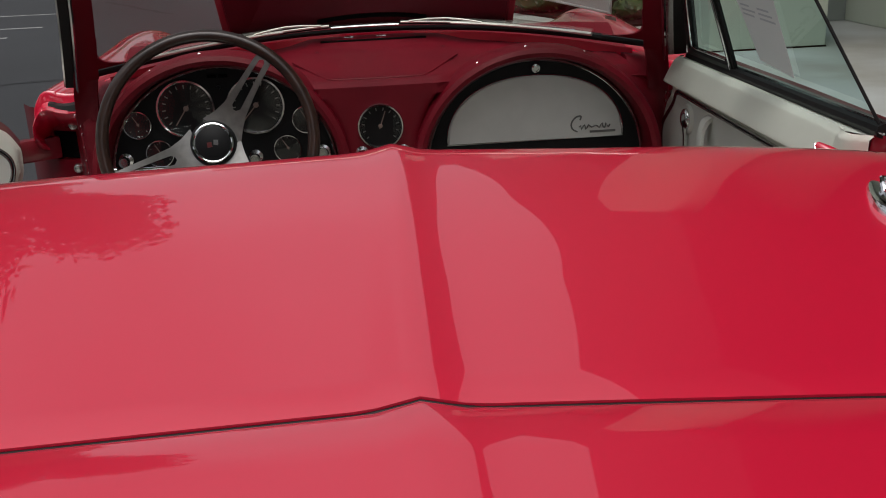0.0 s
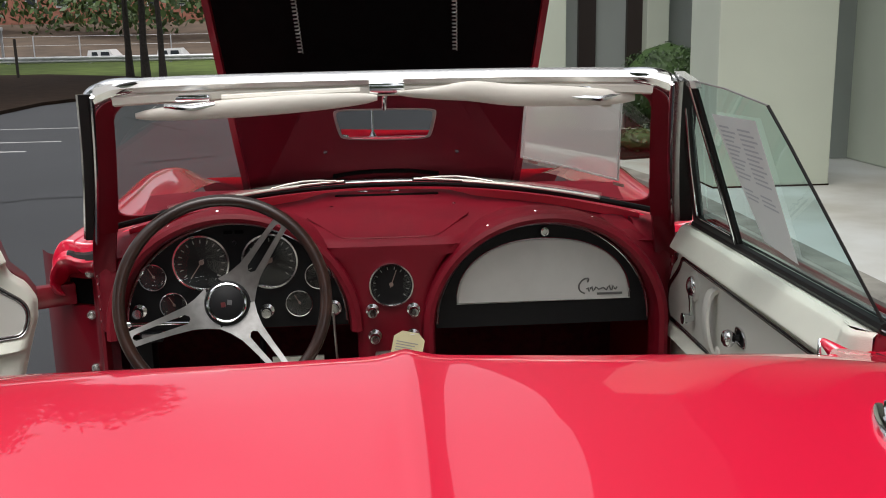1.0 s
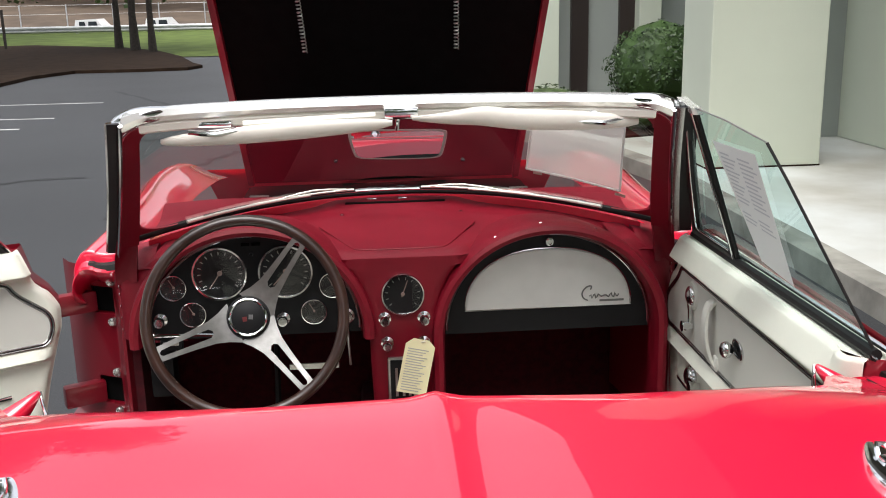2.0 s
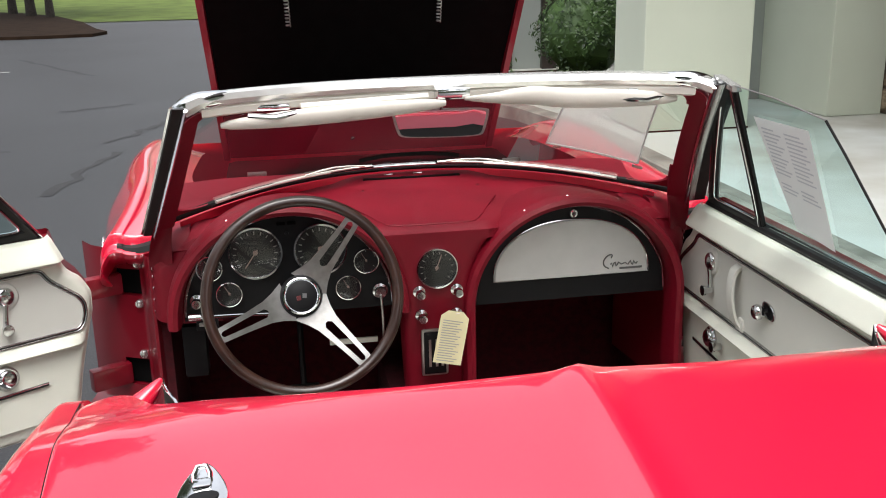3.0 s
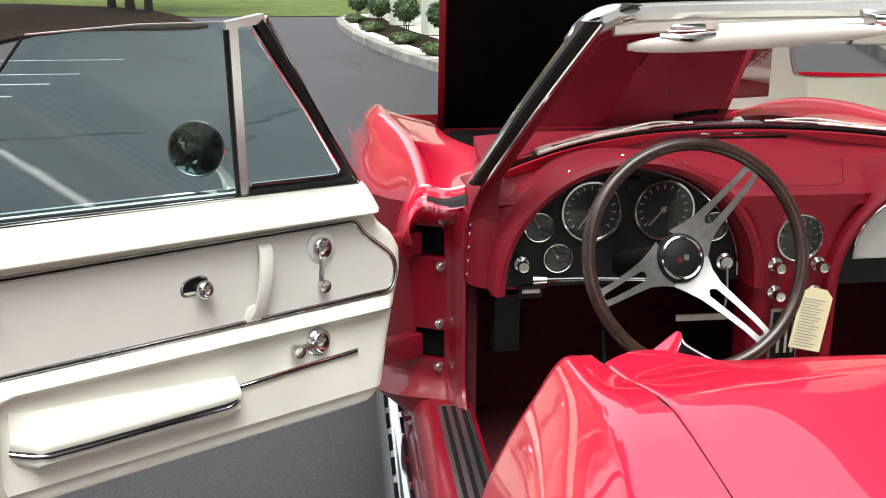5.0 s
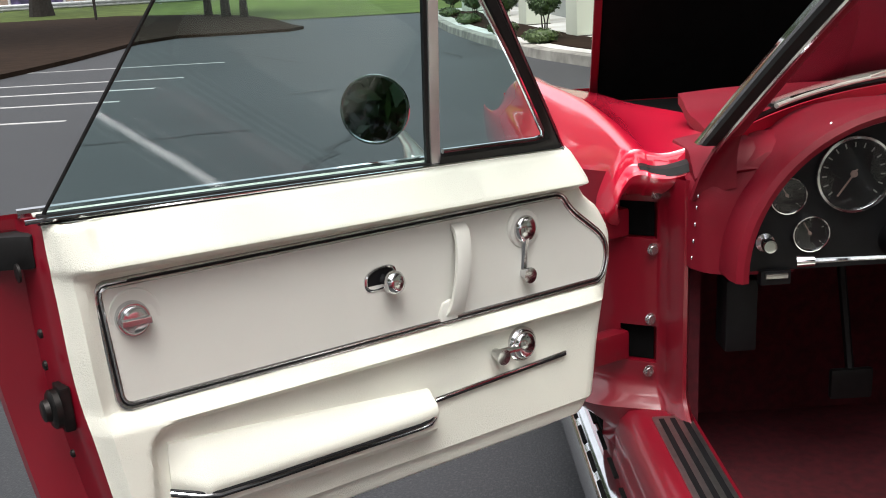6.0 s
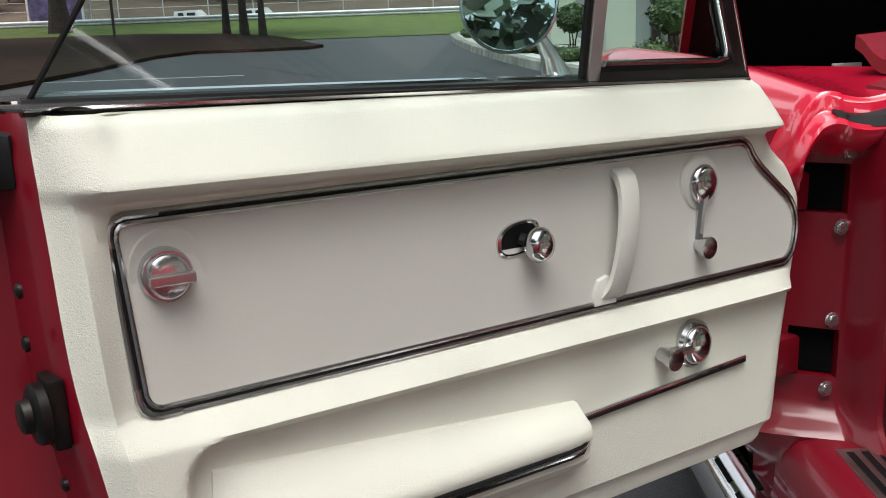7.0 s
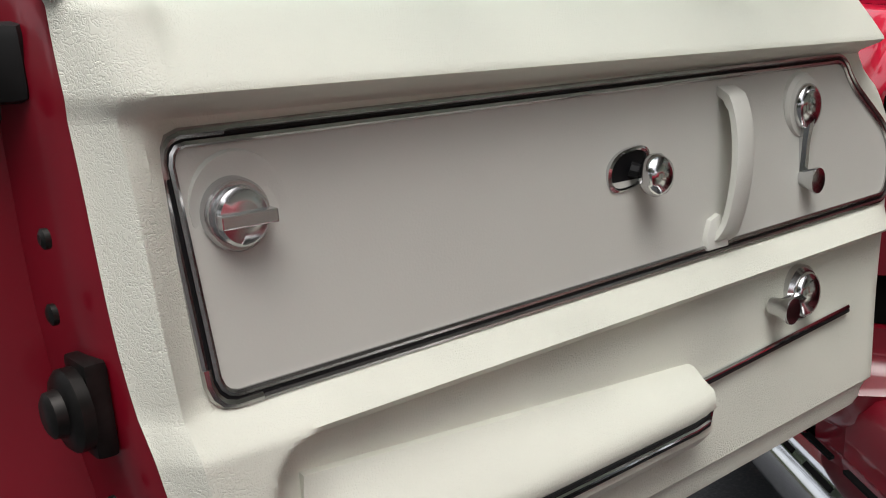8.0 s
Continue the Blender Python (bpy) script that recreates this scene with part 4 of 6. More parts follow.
dash = cpart("dashboard", lambda bm: sheet(bm, lambda u, v: (u, v * (1 - 0.24 * smoothstep(0.135, 0.21, abs(u))) - 0.012 + 0.11 * smoothstep(0.135, 0.21, abs(u)), 0.876 + 0.026 * smoothstep(0.0, 0.3, v) + 0.03 * smoothstep(0.3, 0.42, v) - 0.012 * smoothstep(0.45, 0.7, abs(u)) - 0.012 * smoothstep(0.03, 0.0, v)), span(-0.6, 0.6, 41), [0.0, 0.004, 0.012, 0.025, 0.05, 0.1, 0.15, 0.2, 0.25, 0.3, 0.34, 0.38, 0.42], (0, 0, -0.02)), RED_VINYL, label="padded red vinyl dashboard with twin pods")
for cx, zb, zt, nm in ((-0.342, 0.69, 0.922, "gauge_pod"), (0.343, 0.672, 0.901, "glove_pod")):
    def pod(bm):
        secs = []
        for y, dw, dz in ((0.40, 0.0, -0.03), (0.3, 0.012, -0.012), (0.2, 0.022, 0.008), (0.1, 0.03, 0.024), (0.03, 0.034, 0.032), (0.0, 0.033, 0.031), (-0.018, 0.028, 0.026), (-0.024, 0.018, 0.017), (-0.02, 0.008, 0.008), (-0.005, 0.003, 0.003), (0.045, 0.001, 0.001)):
            secs.append([(x, y, z) for x, z in ell(cx, 0.246 + dw, zb, zt + dz, drop=0.012 if cx < 0 else 0.3)])
        loft(bm, secs)
    pd = cpart(nm, pod, RED_VINYL, dash)
    fc = cpart("instrument_panel" if cx < 0 else "glove_surround", lambda bm: prism(bm, ell(cx, 0.243, zb, zt - 0.003, drop=0.012), lambda p, q, d: (p, d, q), 0.04, 0.08), BLACK, dash, smooth=False)
    cpart("chrome_edge", lambda bm: tube(bm, [(x, 0.034, z) for x, z in ell(cx, 0.241, zb, zt - 0.005)], 0.0028, 6), CHROME, fc)
    for a in (40, 62, 85, 112, 140):
        t = radians(a)
        cpart("screw", lambda bm: lathe(bm, [(0.0042, 0), (0.004, 0.002), (0.0, 0.0032)], 10, Matrix.Translation((cx - 0.272 * math.cos(t), 0.0, zb + (zt - zb + 0.028) * math.sin(t))) @ Matrix.Rotation(radians(60), 4, 'X')), CHROME, pd)
cpart("under_dash", lambda bm: box(bm, -0.6, 0.6, 0.09, 0.4, 0.68, 0.7), BLACK_FLAT, dash, smooth=False)
cpart("dash_front", lambda bm: box(bm, -0.57, 0.57, 0.082, 0.1, 0.665, 0.87), RED_VINYL, dash, smooth=False)

# gauges
DIAL = mat("gauge_dial", (0.009, 0.01, 0.011), rough=0.35, noise_scale=30, noise_amt=0.3)
MARK = mat("dial_marking", (0.42, 0.42, 0.38), rough=0.6)
NEEDLE = mat("pale_needle", (0.4, 0.28, 0.24), rough=0.5)


def gauge(nm, x, y, z, r, needle, ticks=11, label=""):
    M = facing(x, y, z)
    g = cpart(nm, lambda bm: lathe(bm, [(r * 1.06, -0.004), (r * 1.06, 0.003), (r * 1.03, 0.006), (r * 0.97, 0.0062), (r * 0.94, 0.003), (r * 0.94, -0.004)], 36, M), CHROME, dash, label)
    cpart("dial", lambda bm: lathe(bm, [(r * 0.95, -0.003), (r * 0.9, -0.0035), (r * 0.3, -0.0045), (0.0, -0.0045)], 32, M), DIAL, g)
    def marks(bm):
        for i in range(ticks):
            a = radians(220 - 260 * i / (ticks - 1))
            R = Matrix.Rotation(a, 4, 'Z')
            box(bm, r * 0.72, r * 0.85, -r * 0.018, r * 0.018, -0.0035, -0.0025, 0, M @ R)
    mk = cpart("dial_marks", marks, MARK, g, smooth=False)
    cpart("needle", lambda bm: (box(bm, -r * 0.15, r * 0.72, -r * 0.02, r * 0.02, -0.003, -0.0012, 0, M @ Matrix.Rotation(radians(needle), 4, 'Z')), lathe(bm, [(r * 0.1, -0.003), (r * 0.09, 0.0), (0, 0.0005)], 12, M)), NEEDLE, g, smooth=False)
    gl = cpart("lens", lambda bm: lathe(bm, [(r * 0.95, 0.002), (r * 0.5, 0.003), (0.0, 0.0033)], 28, M), GAUGE_GLASS, g)
    gl.visible_shadow = False
    return g


gauge("tachometer", -0.414, 0.036, 0.832, 0.06, 235, 15, "round black tachometer with a chrome bezel")
gauge("speedometer", -0.265, 0.036, 0.831, 0.06, 228, 15, "round black speedometer with a chrome bezel")
for x, z in ((-0.52, 0.803), (-0.48, 0.738), (-0.16, 0.795), (-0.205, 0.733)):
    gauge("small_gauge", x, 0.036, z, 0.029, 120, 5)
gauge("clock", 0.0, -0.016, 0.78, 0.047, 70, 12, "round black dash clock with a chrome bezel")


def knob(nm, x, y, z, r=0.011, l=0.03, parent=dash):
    M = facing(x, y, z)
    k = cpart(nm, lambda bm: lathe(bm, [(r * 1.45, -0.002), (r * 1.4, 0.003), (r * 0.6, 0.006), (r * 0.6, l * 0.4), (r, l * 0.5), (r * 1.05, l * 0.75), (r * 0.95, l), (r * 0.4, l * 1.02), (0, l * 1.0)], 18, M), KNOB, parent)
    return k


for x, z in ((-0.554, 0.728), (-0.276, 0.719)):
    knob("dash_knob", x, 0.036, z)
knob("ignition_switch", -0.13, 0.036, 0.719, 0.013, 0.014)
cpart("wire", lambda bm: tube(bm, [(-0.13, 0.02, 0.712), (-0.128, 0.015, 0.66), (-0.126, 0.03, 0.6)], 0.003, 6), STEEL, dash)
for x in (-0.352, -0.328):
    cpart("warning_lamp", lambda bm: box(bm, x - 0.01, x + 0.01, 0.035, 0.041, 0.894, 0.902, 0.002), BLACK_FLAT, dash)
cpart("trip_knob", lambda bm: lathe(bm, [(0.005, 0), (0.004, 0.01), (0, 0.011)], 10, facing(-0.34, 0.04, 0.874)), BLACK, dash)

# glove door
glove = cpart("glove_door", lambda bm: (loft(bm, [[(cx_ * k + 0.344 * (1 - k), y, (z_ - 0.77) * k + 0.77) for cx_, z_ in ell(0.344, 0.196, 0.718, 0.86, p=2.25)] for y, k in ((0.06, 1.0), (0.036, 1.0), (0.033, 0.985))], closed_u=True, caps=True), None), SILVER, dash, "silver half-round glove compartment door")
cpart("glove_rim", lambda bm: tube(bm, [(x, 0.036, z) for x, z in ell(0.344, 0.198, 0.717, 0.862, p=2.25)] , 0.002, 6, closed=True), CHROME, glove)
lk = cpart("glove_lock", lambda bm: lathe(bm, [(0.012, 0), (0.012, 0.005), (0.009, 0.009), (0.006, 0.0095), (0.0055, 0.007), (0, 0.007)], 18, facing(0.346, 0.04, 0.877)), CHROME, dash)


EMBLEM = mat("grey_script", (0.16, 0.16, 0.155), rough=0.4, metal=0.6)


def emblem(bm):
    # sloping script mark drawn as plain loops and a bar
    pts = [(0.0, 0.0), (-0.012, 0.006), (-0.015, 0.02), (-0.004, 0.034), (0.01, 0.036), (0.006, 0.026)]
    tube(bm, [(0.438 + a, 0.0325, 0.731 + b) for a, b in chaikin(pts, 2, False)], 0.0018, 6)
    xs = span(0.0, 0.07, 24)
    tube(bm, [(0.442 + a, 0.0325, 0.741 + (0.004 + 0.003 * math.sin(a * 140)) * math.sin(a * 560 + 2 * math.sin(a * 90)) + 0.04 * a * (1 - a / 0.09)) for a in xs], 0.0017, 6)
    box(bm, 0.466, 0.524, 0.0312, 0.0332, 0.7275, 0.7325)


cpart("script_emblem", emblem, EMBLEM, glove)

# centre stack
def stack(bm):
    secs = []
    for z, hw, y in ((0.8655, 0.15, -0.0115), (0.85, 0.134, -0.0125), (0.82, 0.111, -0.012), (0.78, 0.094, -0.01), (0.74, 0.083, -0.009), (0.69, 0.078, -0.007), (0.62, 0.078, 0.0), (0.52, 0.075, 0.015), (0.42, 0.07, 0.03), (0.3, 0.07, 0.03)):
        secs.append([(-hw, 0.09, z), (-hw, y + 0.016, z), (-hw + 0.004, y + 0.008, z), (-hw + 0.012, y + 0.003, z), (-hw + 0.028, y, z), (hw - 0.028, y, z), (hw - 0.012, y + 0.003, z), (hw - 0.004, y + 0.008, z), (hw, y + 0.016, z), (hw, 0.09, z)])
    loft(bm, secs)


stk = cpart("console_panel", stack, RED_VINYL, dash)
cpart("pad_seam", lambda bm: tube(bm, chaikin([(-0.19, 0.2, 0.8945), (-0.15, 0.12, 0.8865), (-0.112, 0.04, 0.8785), (-0.09, 0.022, 0.877), (0.09, 0.022, 0.877), (0.112, 0.04, 0.8785), (0.15, 0.12, 0.8865), (0.19, 0.2, 0.8945)], 2, False), 0.0022, 6), RED_VINYL, dash)
for x, z in ((-0.043, 0.723), (0.047, 0.722), (-0.039, 0.664), (0.045, 0.662)):
    knob("console_knob", x, -0.008, z, 0.0105, 0.034)
radio = cpart("radio_frame", lambda bm: (box(bm, -0.04, 0.025, -0.006, 0.004, 0.505, 0.625, 0.006), None), STEEL, dash)
cpart("radio_face", lambda bm: box(bm, -0.034, 0.019, -0.0085, -0.005, 0.511, 0.619, 0.002), BLACK, radio)
for x in (-0.02, -0.004, 0.01):
    cpart("radio_mark", lambda bm: box(bm, x - 0.003, x + 0.003, -0.0095, -0.008, 0.53, 0.6), STEEL, radio)
for x in (-0.137, 0.165):
    cpart("dash_screw", lambda bm: lathe(bm, [(0.005, 0), (0.005, 0.002), (0, 0.003)], 10, Matrix.Translation((x, 0.29, 0.903))), CHROME, dash)
cpart("defroster_slot", lambda bm: box(bm, -0.13, 0.13, 0.35, 0.362, 0.91, 0.922, 0.002), BLACK_FLAT, dash)
for x in (-0.06, 0.02):
    cpart("dash_clip", lambda bm: box(bm, x - 0.012, x + 0.012, 0.372, 0.38, 0.915, 0.928, 0.002), CHROME, dash)

# hang tag on a console knob
tag = thing("hang_tag", "cream card tag hanging from a dash knob", "tag")
TM = Matrix.Translation((0.036, -0.045, 0.668)) @ Matrix.Rotation(radians(13), 4, 'Y') @ Matrix.Rotation(radians(-8), 4, 'X')
cpart("card", lambda bm: prism(bm, [(-0.018, 0.012), (0.018, 0.012), (0.034, -0.002), (0.034, -0.115), (-0.034, -0.115), (-0.034, -0.002)], lambda p, q, d: TM @ Vector((p, d, q)), 0.0, 0.0012), TAG, tag, smooth=False)
for i in range(17):
    z = -0.012 - 0.006 * i
    w = 0.024 - 0.006 * ((i * 7) % 3) / 2
    cpart("print_bar", lambda bm: box(bm, -0.027, -0.027 + 2 * w, -0.0008, -0.0003, z - 0.0011, z + 0.0009, 0, TM), INK, tag, smooth=False)
cpart("string", lambda bm: tube(bm, [TM @ Vector((0, -0.001, 0.006)), (0.046, -0.046, 0.675), (0.046, -0.035, 0.672)], 0.0012, 5), WHITE_VINYL, tag)

# column stalk, steering wheel
def wheel_parts():
    C = Vector((-0.317, -0.293, 0.832))
    M = Matrix.Translation(C) @ Matrix.Rotation(radians(4), 4, 'Z') @ Matrix.Rotation(radians(90 - 18.5), 4, 'X') @ Matrix.Scale(0.952, 4)
    R = 0.2
    sw = cpart("steering_wheel", lambda bm: tube(bm, [M @ Vector((R * math.cos(a), R * math.sin(a), 0)) for a in [2 * math.pi * i / 64 for i in range(64)]], 0.0115, 12, closed=True), WOOD, label="dark wood-rimmed three-spoke steering wheel")
    def spoke(bm, ang):
        Rm = M @ Matrix.Rotation(radians(ang), 4, 'Z')
        def P(r, w, d=0.0):
            z = -0.075 + 0.075 * smoothstep(0.035, 0.2, r) ** 0.9 + d
            return Rm @ Vector((r, w, z))
        top = [(0.03, 0.045), (0.055, 0.033), (0.08, 0.025), (0.12, 0.0205), (0.16, 0.0175), (0.195, 0.016)]
        slot = [(0.078, 0.003), (0.085, 0.0095), (0.12, 0.0088), (0.16, 0.0072), (0.182, 0.006), (0.186, 0.002)]
        for d in (0.0, -0.003):
            for sg in (1, -1):
                o = [bm.verts.new(P(r, sg * w, d)) for r, w in top]
                i_ = [bm.verts.new(P(r, sg * w, d)) for r, w in slot]
                c = [bm.verts.new(P(r, 0.0, d)) for r in (0.03, 0.055, 0.078)]
                bm.faces.new((o[0], o[1], c[1], c[0]))
                bm.faces.new((o[1], o[2], i_[0], c[2], c[1]))
                bm.faces.new((o[2], i_[1], i_[0]))
                for k in range(2, 5):
                    bm.faces.new((o[k], o[k + 1], i_[k], i_[k - 1]))
                e = bm.verts.new(P(0.195, 0, d))
                m_ = bm.verts.new(P(0.186, 0, d))
                bm.faces.new((o[5], e, m_, i_[5], i_[4]))
        rims = [[(r, sg * w) for r, w in top] for sg in (1, -1)] + [[(r, sg * w) for r, w in slot] for sg in (1, -1)]
        for q in rims:
            a = [bm.verts.new(P(r, w, 0)) for r, w in q]
            b = [bm.verts.new(P(r, w, -0.003)) for r, w in q]
            skin(bm, [a, b])
    for ang in (52, 200, 308):
        cpart("spoke", lambda bm: spoke(bm, ang), SPOKE, sw)
    HM = M @ Matrix.Translation((0, 0, -0.078))
    hub = cpart("hub", lambda bm: lathe(bm, [(0.046, -0.006), (0.047, 0.002), (0.043, 0.012), (0.037, 0.014), (0.036, 0.012)], 36, HM), BLACK, sw)
    cpart("hub_ring", lambda bm: lathe(bm, [(0.0405, 0.012), (0.0405, 0.0145), (0.038, 0.0155), (0.036, 0.0145), (0.036, 0.012)], 36, HM), CHROME, hub)
    cpart("horn_button", lambda bm: lathe(bm, [(0.036, 0.006), (0.034, 0.014), (0.02, 0.018), (0, 0.0195)], 30, HM), BLACK, hub)
    EMR = mat("emblem_red", (0.09, 0.007, 0.007), rough=0.3)
    EMW = mat("emblem_white", (0.11, 0.11, 0.11), rough=0.3)
    for nm, x, mt in (("red_flag_mark", -0.007, EMR), ("chequered_flag_mark", 0.006, EMW)):
        cpart(nm, lambda bm: box(bm, x - 0.0045, x + 0.0045, -0.006 + x * 0.3, 0.004 + x * 0.3, 0.0178, 0.0198, 0, HM @ Matrix.Rotation(radians(-x * 900), 4, 'Z')), mt, hub, smooth=False)
    cpart("steering_column", lambda bm: lathe(bm, [(0.036, -0.006), (0.036, -0.05), (0.028, -0.06), (0.028, -0.4)], 20, HM), BLACK)
    cpart("turn_signal_stalk", lambda bm: (tube(bm, [(-0.355, -0.16, 0.75), (-0.45, -0.14, 0.748), (-0.535, -0.12, 0.742)], [0.003, 0.003, 0.004], 8), tube(bm, [(-0.535, -0.12, 0.742), (-0.56, -0.116, 0.741)], [0.0075, 0.009], 10)), CHROME, label="chrome turn-signal stalk")
    cpart("column_plate", lambda bm: box(bm, -0.26, -0.15, -0.06, -0.054, 0.628, 0.64), STEEL)


SPOKE = mat("wheel_steel", (0.35, 0.345, 0.335), rough=0.5, metal=1.0, noise_scale=60, noise_amt=0.2)
wheel_parts()

# cockpit tub
cpart("firewall", lambda bm: (box(bm, -0.6, 0.6, 0.44, 0.47, 0.2, 0.86), box(bm, -0.68, 0.68, 0.45, 0.465, 0.2, 0.79)), RED_CARPET)
cpart("cockpit_floor", lambda bm: box(bm, -0.64, 0.64, -1.0, 0.45, 0.2, 0.23), RED_CARPET)
cpart("rear_bulkhead", lambda bm: box(bm, -0.6, 0.6, -1.1, -1.06, 0.2, 0.86), RED_CARPET)
for s in (-1, 1):
    cpart("kick_panel", lambda bm: box(bm, s * 0.64 - 0.01, s * 0.64 + 0.01, 0.13, 0.45, 0.22, 0.68), RED_CARPET)
cpart("transmission_tunnel", lambda bm: box(bm, -0.11, 0.11, -1.0, 0.4, 0.22, 0.42, 0.03), RED_CARPET)
for x0 in (-0.33, 0.33):
    def seat_(bm):
        box(bm, x0 - 0.22, x0 + 0.22, -0.8, -0.35, 0.26, 0.4, 0.04)
        box(bm, x0 - 0.22, x0 + 0.22, -0.98, -0.86, 0.3, 0.82, 0.04, None)
    cpart("bucket_seat", seat_, CREAM, label="cream vinyl bucket seat")
PEDAL = cpart("brake_pedal", lambda bm: (box(bm, -0.36, -0.28, 0.2, 0.215, 0.36, 0.42, 0.006), tube(bm, [(-0.32, 0.21, 0.4), (-0.32, 0.28, 0.6)], 0.008, 6)), RUBBER)
cpart("hood_release", lambda bm: box(bm, -0.56, -0.51, 0.03, 0.05, 0.655, 0.68, 0.003), BLACK)
cpart("hood_release_plate", lambda bm: box(bm, -0.553, -0.517, 0.024, 0.03, 0.668, 0.676, 0.001), STEEL)
cpart("air_vent_box", lambda bm: box(bm, -0.6, -0.545, 0.08, 0.14, 0.52, 0.65, 0.006), BLACK)


# cowl, hood bay and fenders
def cowl(bm):
    def fn(u, v):
        b = ws_base(u)
        y0, y1 = ws_base(u * 0.935).y + 0.014, 0.47 - 0.03 * abs(u)
        y = y0 + (y1 - y0) * v
        x = b.x * (0.93 - 0.04 * v)
        return (x, y, b.z - 0.012 - 0.02 * v)
    sheet(bm, fn, span(-1, 1, 31), span(0, 1, 7), (0, 0, -0.02))


cpart("cowl", cowl, RED)


def fender_prof(y):
    zt = lerp([(0.13, 0.868), (0.4, 0.874), (0.75, 0.88), (1.1, 0.876), (1.3, 0.873), (1.6, 0.85), (2.2, 0.71)], y)
    xr = lerp([(0.13, 0.742), (0.4, 0.735), (0.74, 0.742), (1.25, 0.786), (2.2, 0.77)], y)
    xi = lerp([(0.13, 0.60), (0.25, 0.57), (0.43, 0.548), (0.9, 0.61), (2.2, 0.61)], y)
    zi = lerp([(0.13, 0.893), (0.43, 0.874), (0.9, 0.846), (1.5, 0.80), (2.2, 0.66)], y)
    dip = lerp([(0.13, 0.02), (0.5, 0.02), (1.0, 0.012), (2.2, 0.004)], y)
    o = 0.085 * smoothstep(0.15, 1.0, y)
    at = lambda k, d: (xi + (xr - xi) * k, zi + (zt - zi) * k - dip * d)
    raw = [at(0, 0), at(0.15, 0.35), at(0.4, 0.9), at(0.65, 1.0), at(0.85, 0.5), (xr - 0.02, zt - 0.003), (xr, zt), (xr + 0.016, zt - 0.009), (xr + 0.032 + o * 0.26, zt - 0.034), (0.78 + o * 0.55, zt - 0.068), (0.796 + o * 0.78, zt - 0.105), (0.802 + o * 0.88, 0.72), (0.804 + o * 0.9, 0.66), (0.8 + o * 0.88, 0.58), (0.792 + o * 0.75, 0.48), (0.78 + o * 0.55, 0.32)]
    return chaikin(raw, 2, False)


def fender(bm, s):
    secs = [[(s * x, y + 0.13 * smoothstep(0.815, 0.73, z) * smoothstep(0.7, 0.13, y), z) for x, z in fender_prof(y)] for y in span(0.165, 2.2, 44)]
    secs = [tuple(tuple(p) for p in q) for q in ease(secs, 30, 8)]
    # the rear edge turns down to a shelf and under it
    first = secs[0]
    edge = [[(x - s * k * 0.02 * smoothstep(0.84, 0.8, z), y + dy, z + dz * smoothstep(0.3, 0.7, z)) for x, y, z in first] for dy, dz, k in ((0.055, -0.09, 1.2), (0.03, -0.085, 1.1), (0.0, -0.068, 1), (-0.022, -0.054, 0.6), (-0.03, -0.046, 0.3), (-0.033, -0.038, 0.1), (-0.03, -0.032, 0), (-0.01, -0.028, 0), (-0.006, -0.024, 0), (-0.004, -0.008, 0), (-0.002, -0.002, 0))]
    loft(bm, edge + secs)


def strip(bm, s):
    pr = [p for p in fender_prof(0.165) if 0.6 < p[0] < 0.735]
    secs = []
    for i, (x, z) in enumerate(pr):
        k = 1 - 0.45 * smoothstep(0.66, 0.735, x)
        secs.append([(s * x, 0.165 + a, z + b) for a, b in ((-0.006, -0.029), (-0.007, -0.029 + 0.01 * k), (-0.012, -0.029 + 0.013 * k), (-0.014 - 0.014 * k, -0.029 + 0.008 * k), (-0.016 - 0.018 * k, -0.034))])
    loft(bm, secs, closed_u=True, caps=True)


for s in (-1, 1):
    cpart("front_fender", lambda bm: fender(bm, s), RED)
    cpart("weatherstrip", lambda bm: strip(bm, s), RUBBER)


def fender_emblem(bm, s):
    # sloping script mark on the flank, drawn as plain loops and a bar
    def at(a, b):
        y, z = 0.6 - a, 0.735 + b
        x = min((abs(q - z), p) for p, q in fender_prof(y) if p > 0.77)[1]
        return Vector((s * (x + 0.003), y, z))
    tube(bm, [at(0.012 * k + 0.006 * math.sin(k * 1.3), 0.012 * math.sin(k * 1.9) + 0.002 * k) for k in span(0, 9, 40)], 0.0026, 6)
    tube(bm, [at(0.02, -0.016), at(0.1, 0.0)], 0.0022, 6)


for s in (-1, 1):
    cpart("fender_emblem", lambda bm: fender_emblem(bm, s), CHROME, label="chrome script emblem on the fender flank")
cpart("bay_floor", lambda bm: box(bm, -0.64, 0.64, 0.6, 2.2, 0.4, 0.42), BLACK_FLAT)
cpart("engine_shroud", lambda bm: box(bm, -0.53, 0.53, 0.52, 1.62, 0.42, 0.75, 0.03), BLACK_FLAT)
cpart("nose", lambda bm: sheet(bm, lambda u, v: (u * (0.8 - 0.1 * v), 2.2 + 0.25 * math.sin(v * 1.5), 0.72 - 0.4 * v), span(-1, 1, 15), span(0, 1, 8)), RED)


# hood, hinged at the nose and standing open
HA = radians(56)


def hood_pt(u, v, d=0.0):
    return Vector((u, 1.78 - v * math.cos(HA) + d * math.sin(HA), 0.72 + v * math.sin(HA) + d * math.cos(HA)))


def hood_shell(bm):
    def fn(u, v):
        hw = 0.545 + 0.055 * v
        x = u * hw
        return hood_pt(x, v * 1.3, 0.03 + 0.03 * math.exp(-(x / 0.2) ** 2))
    sheet(bm, fn, span(-1, 1, 31), span(0, 1, 16))


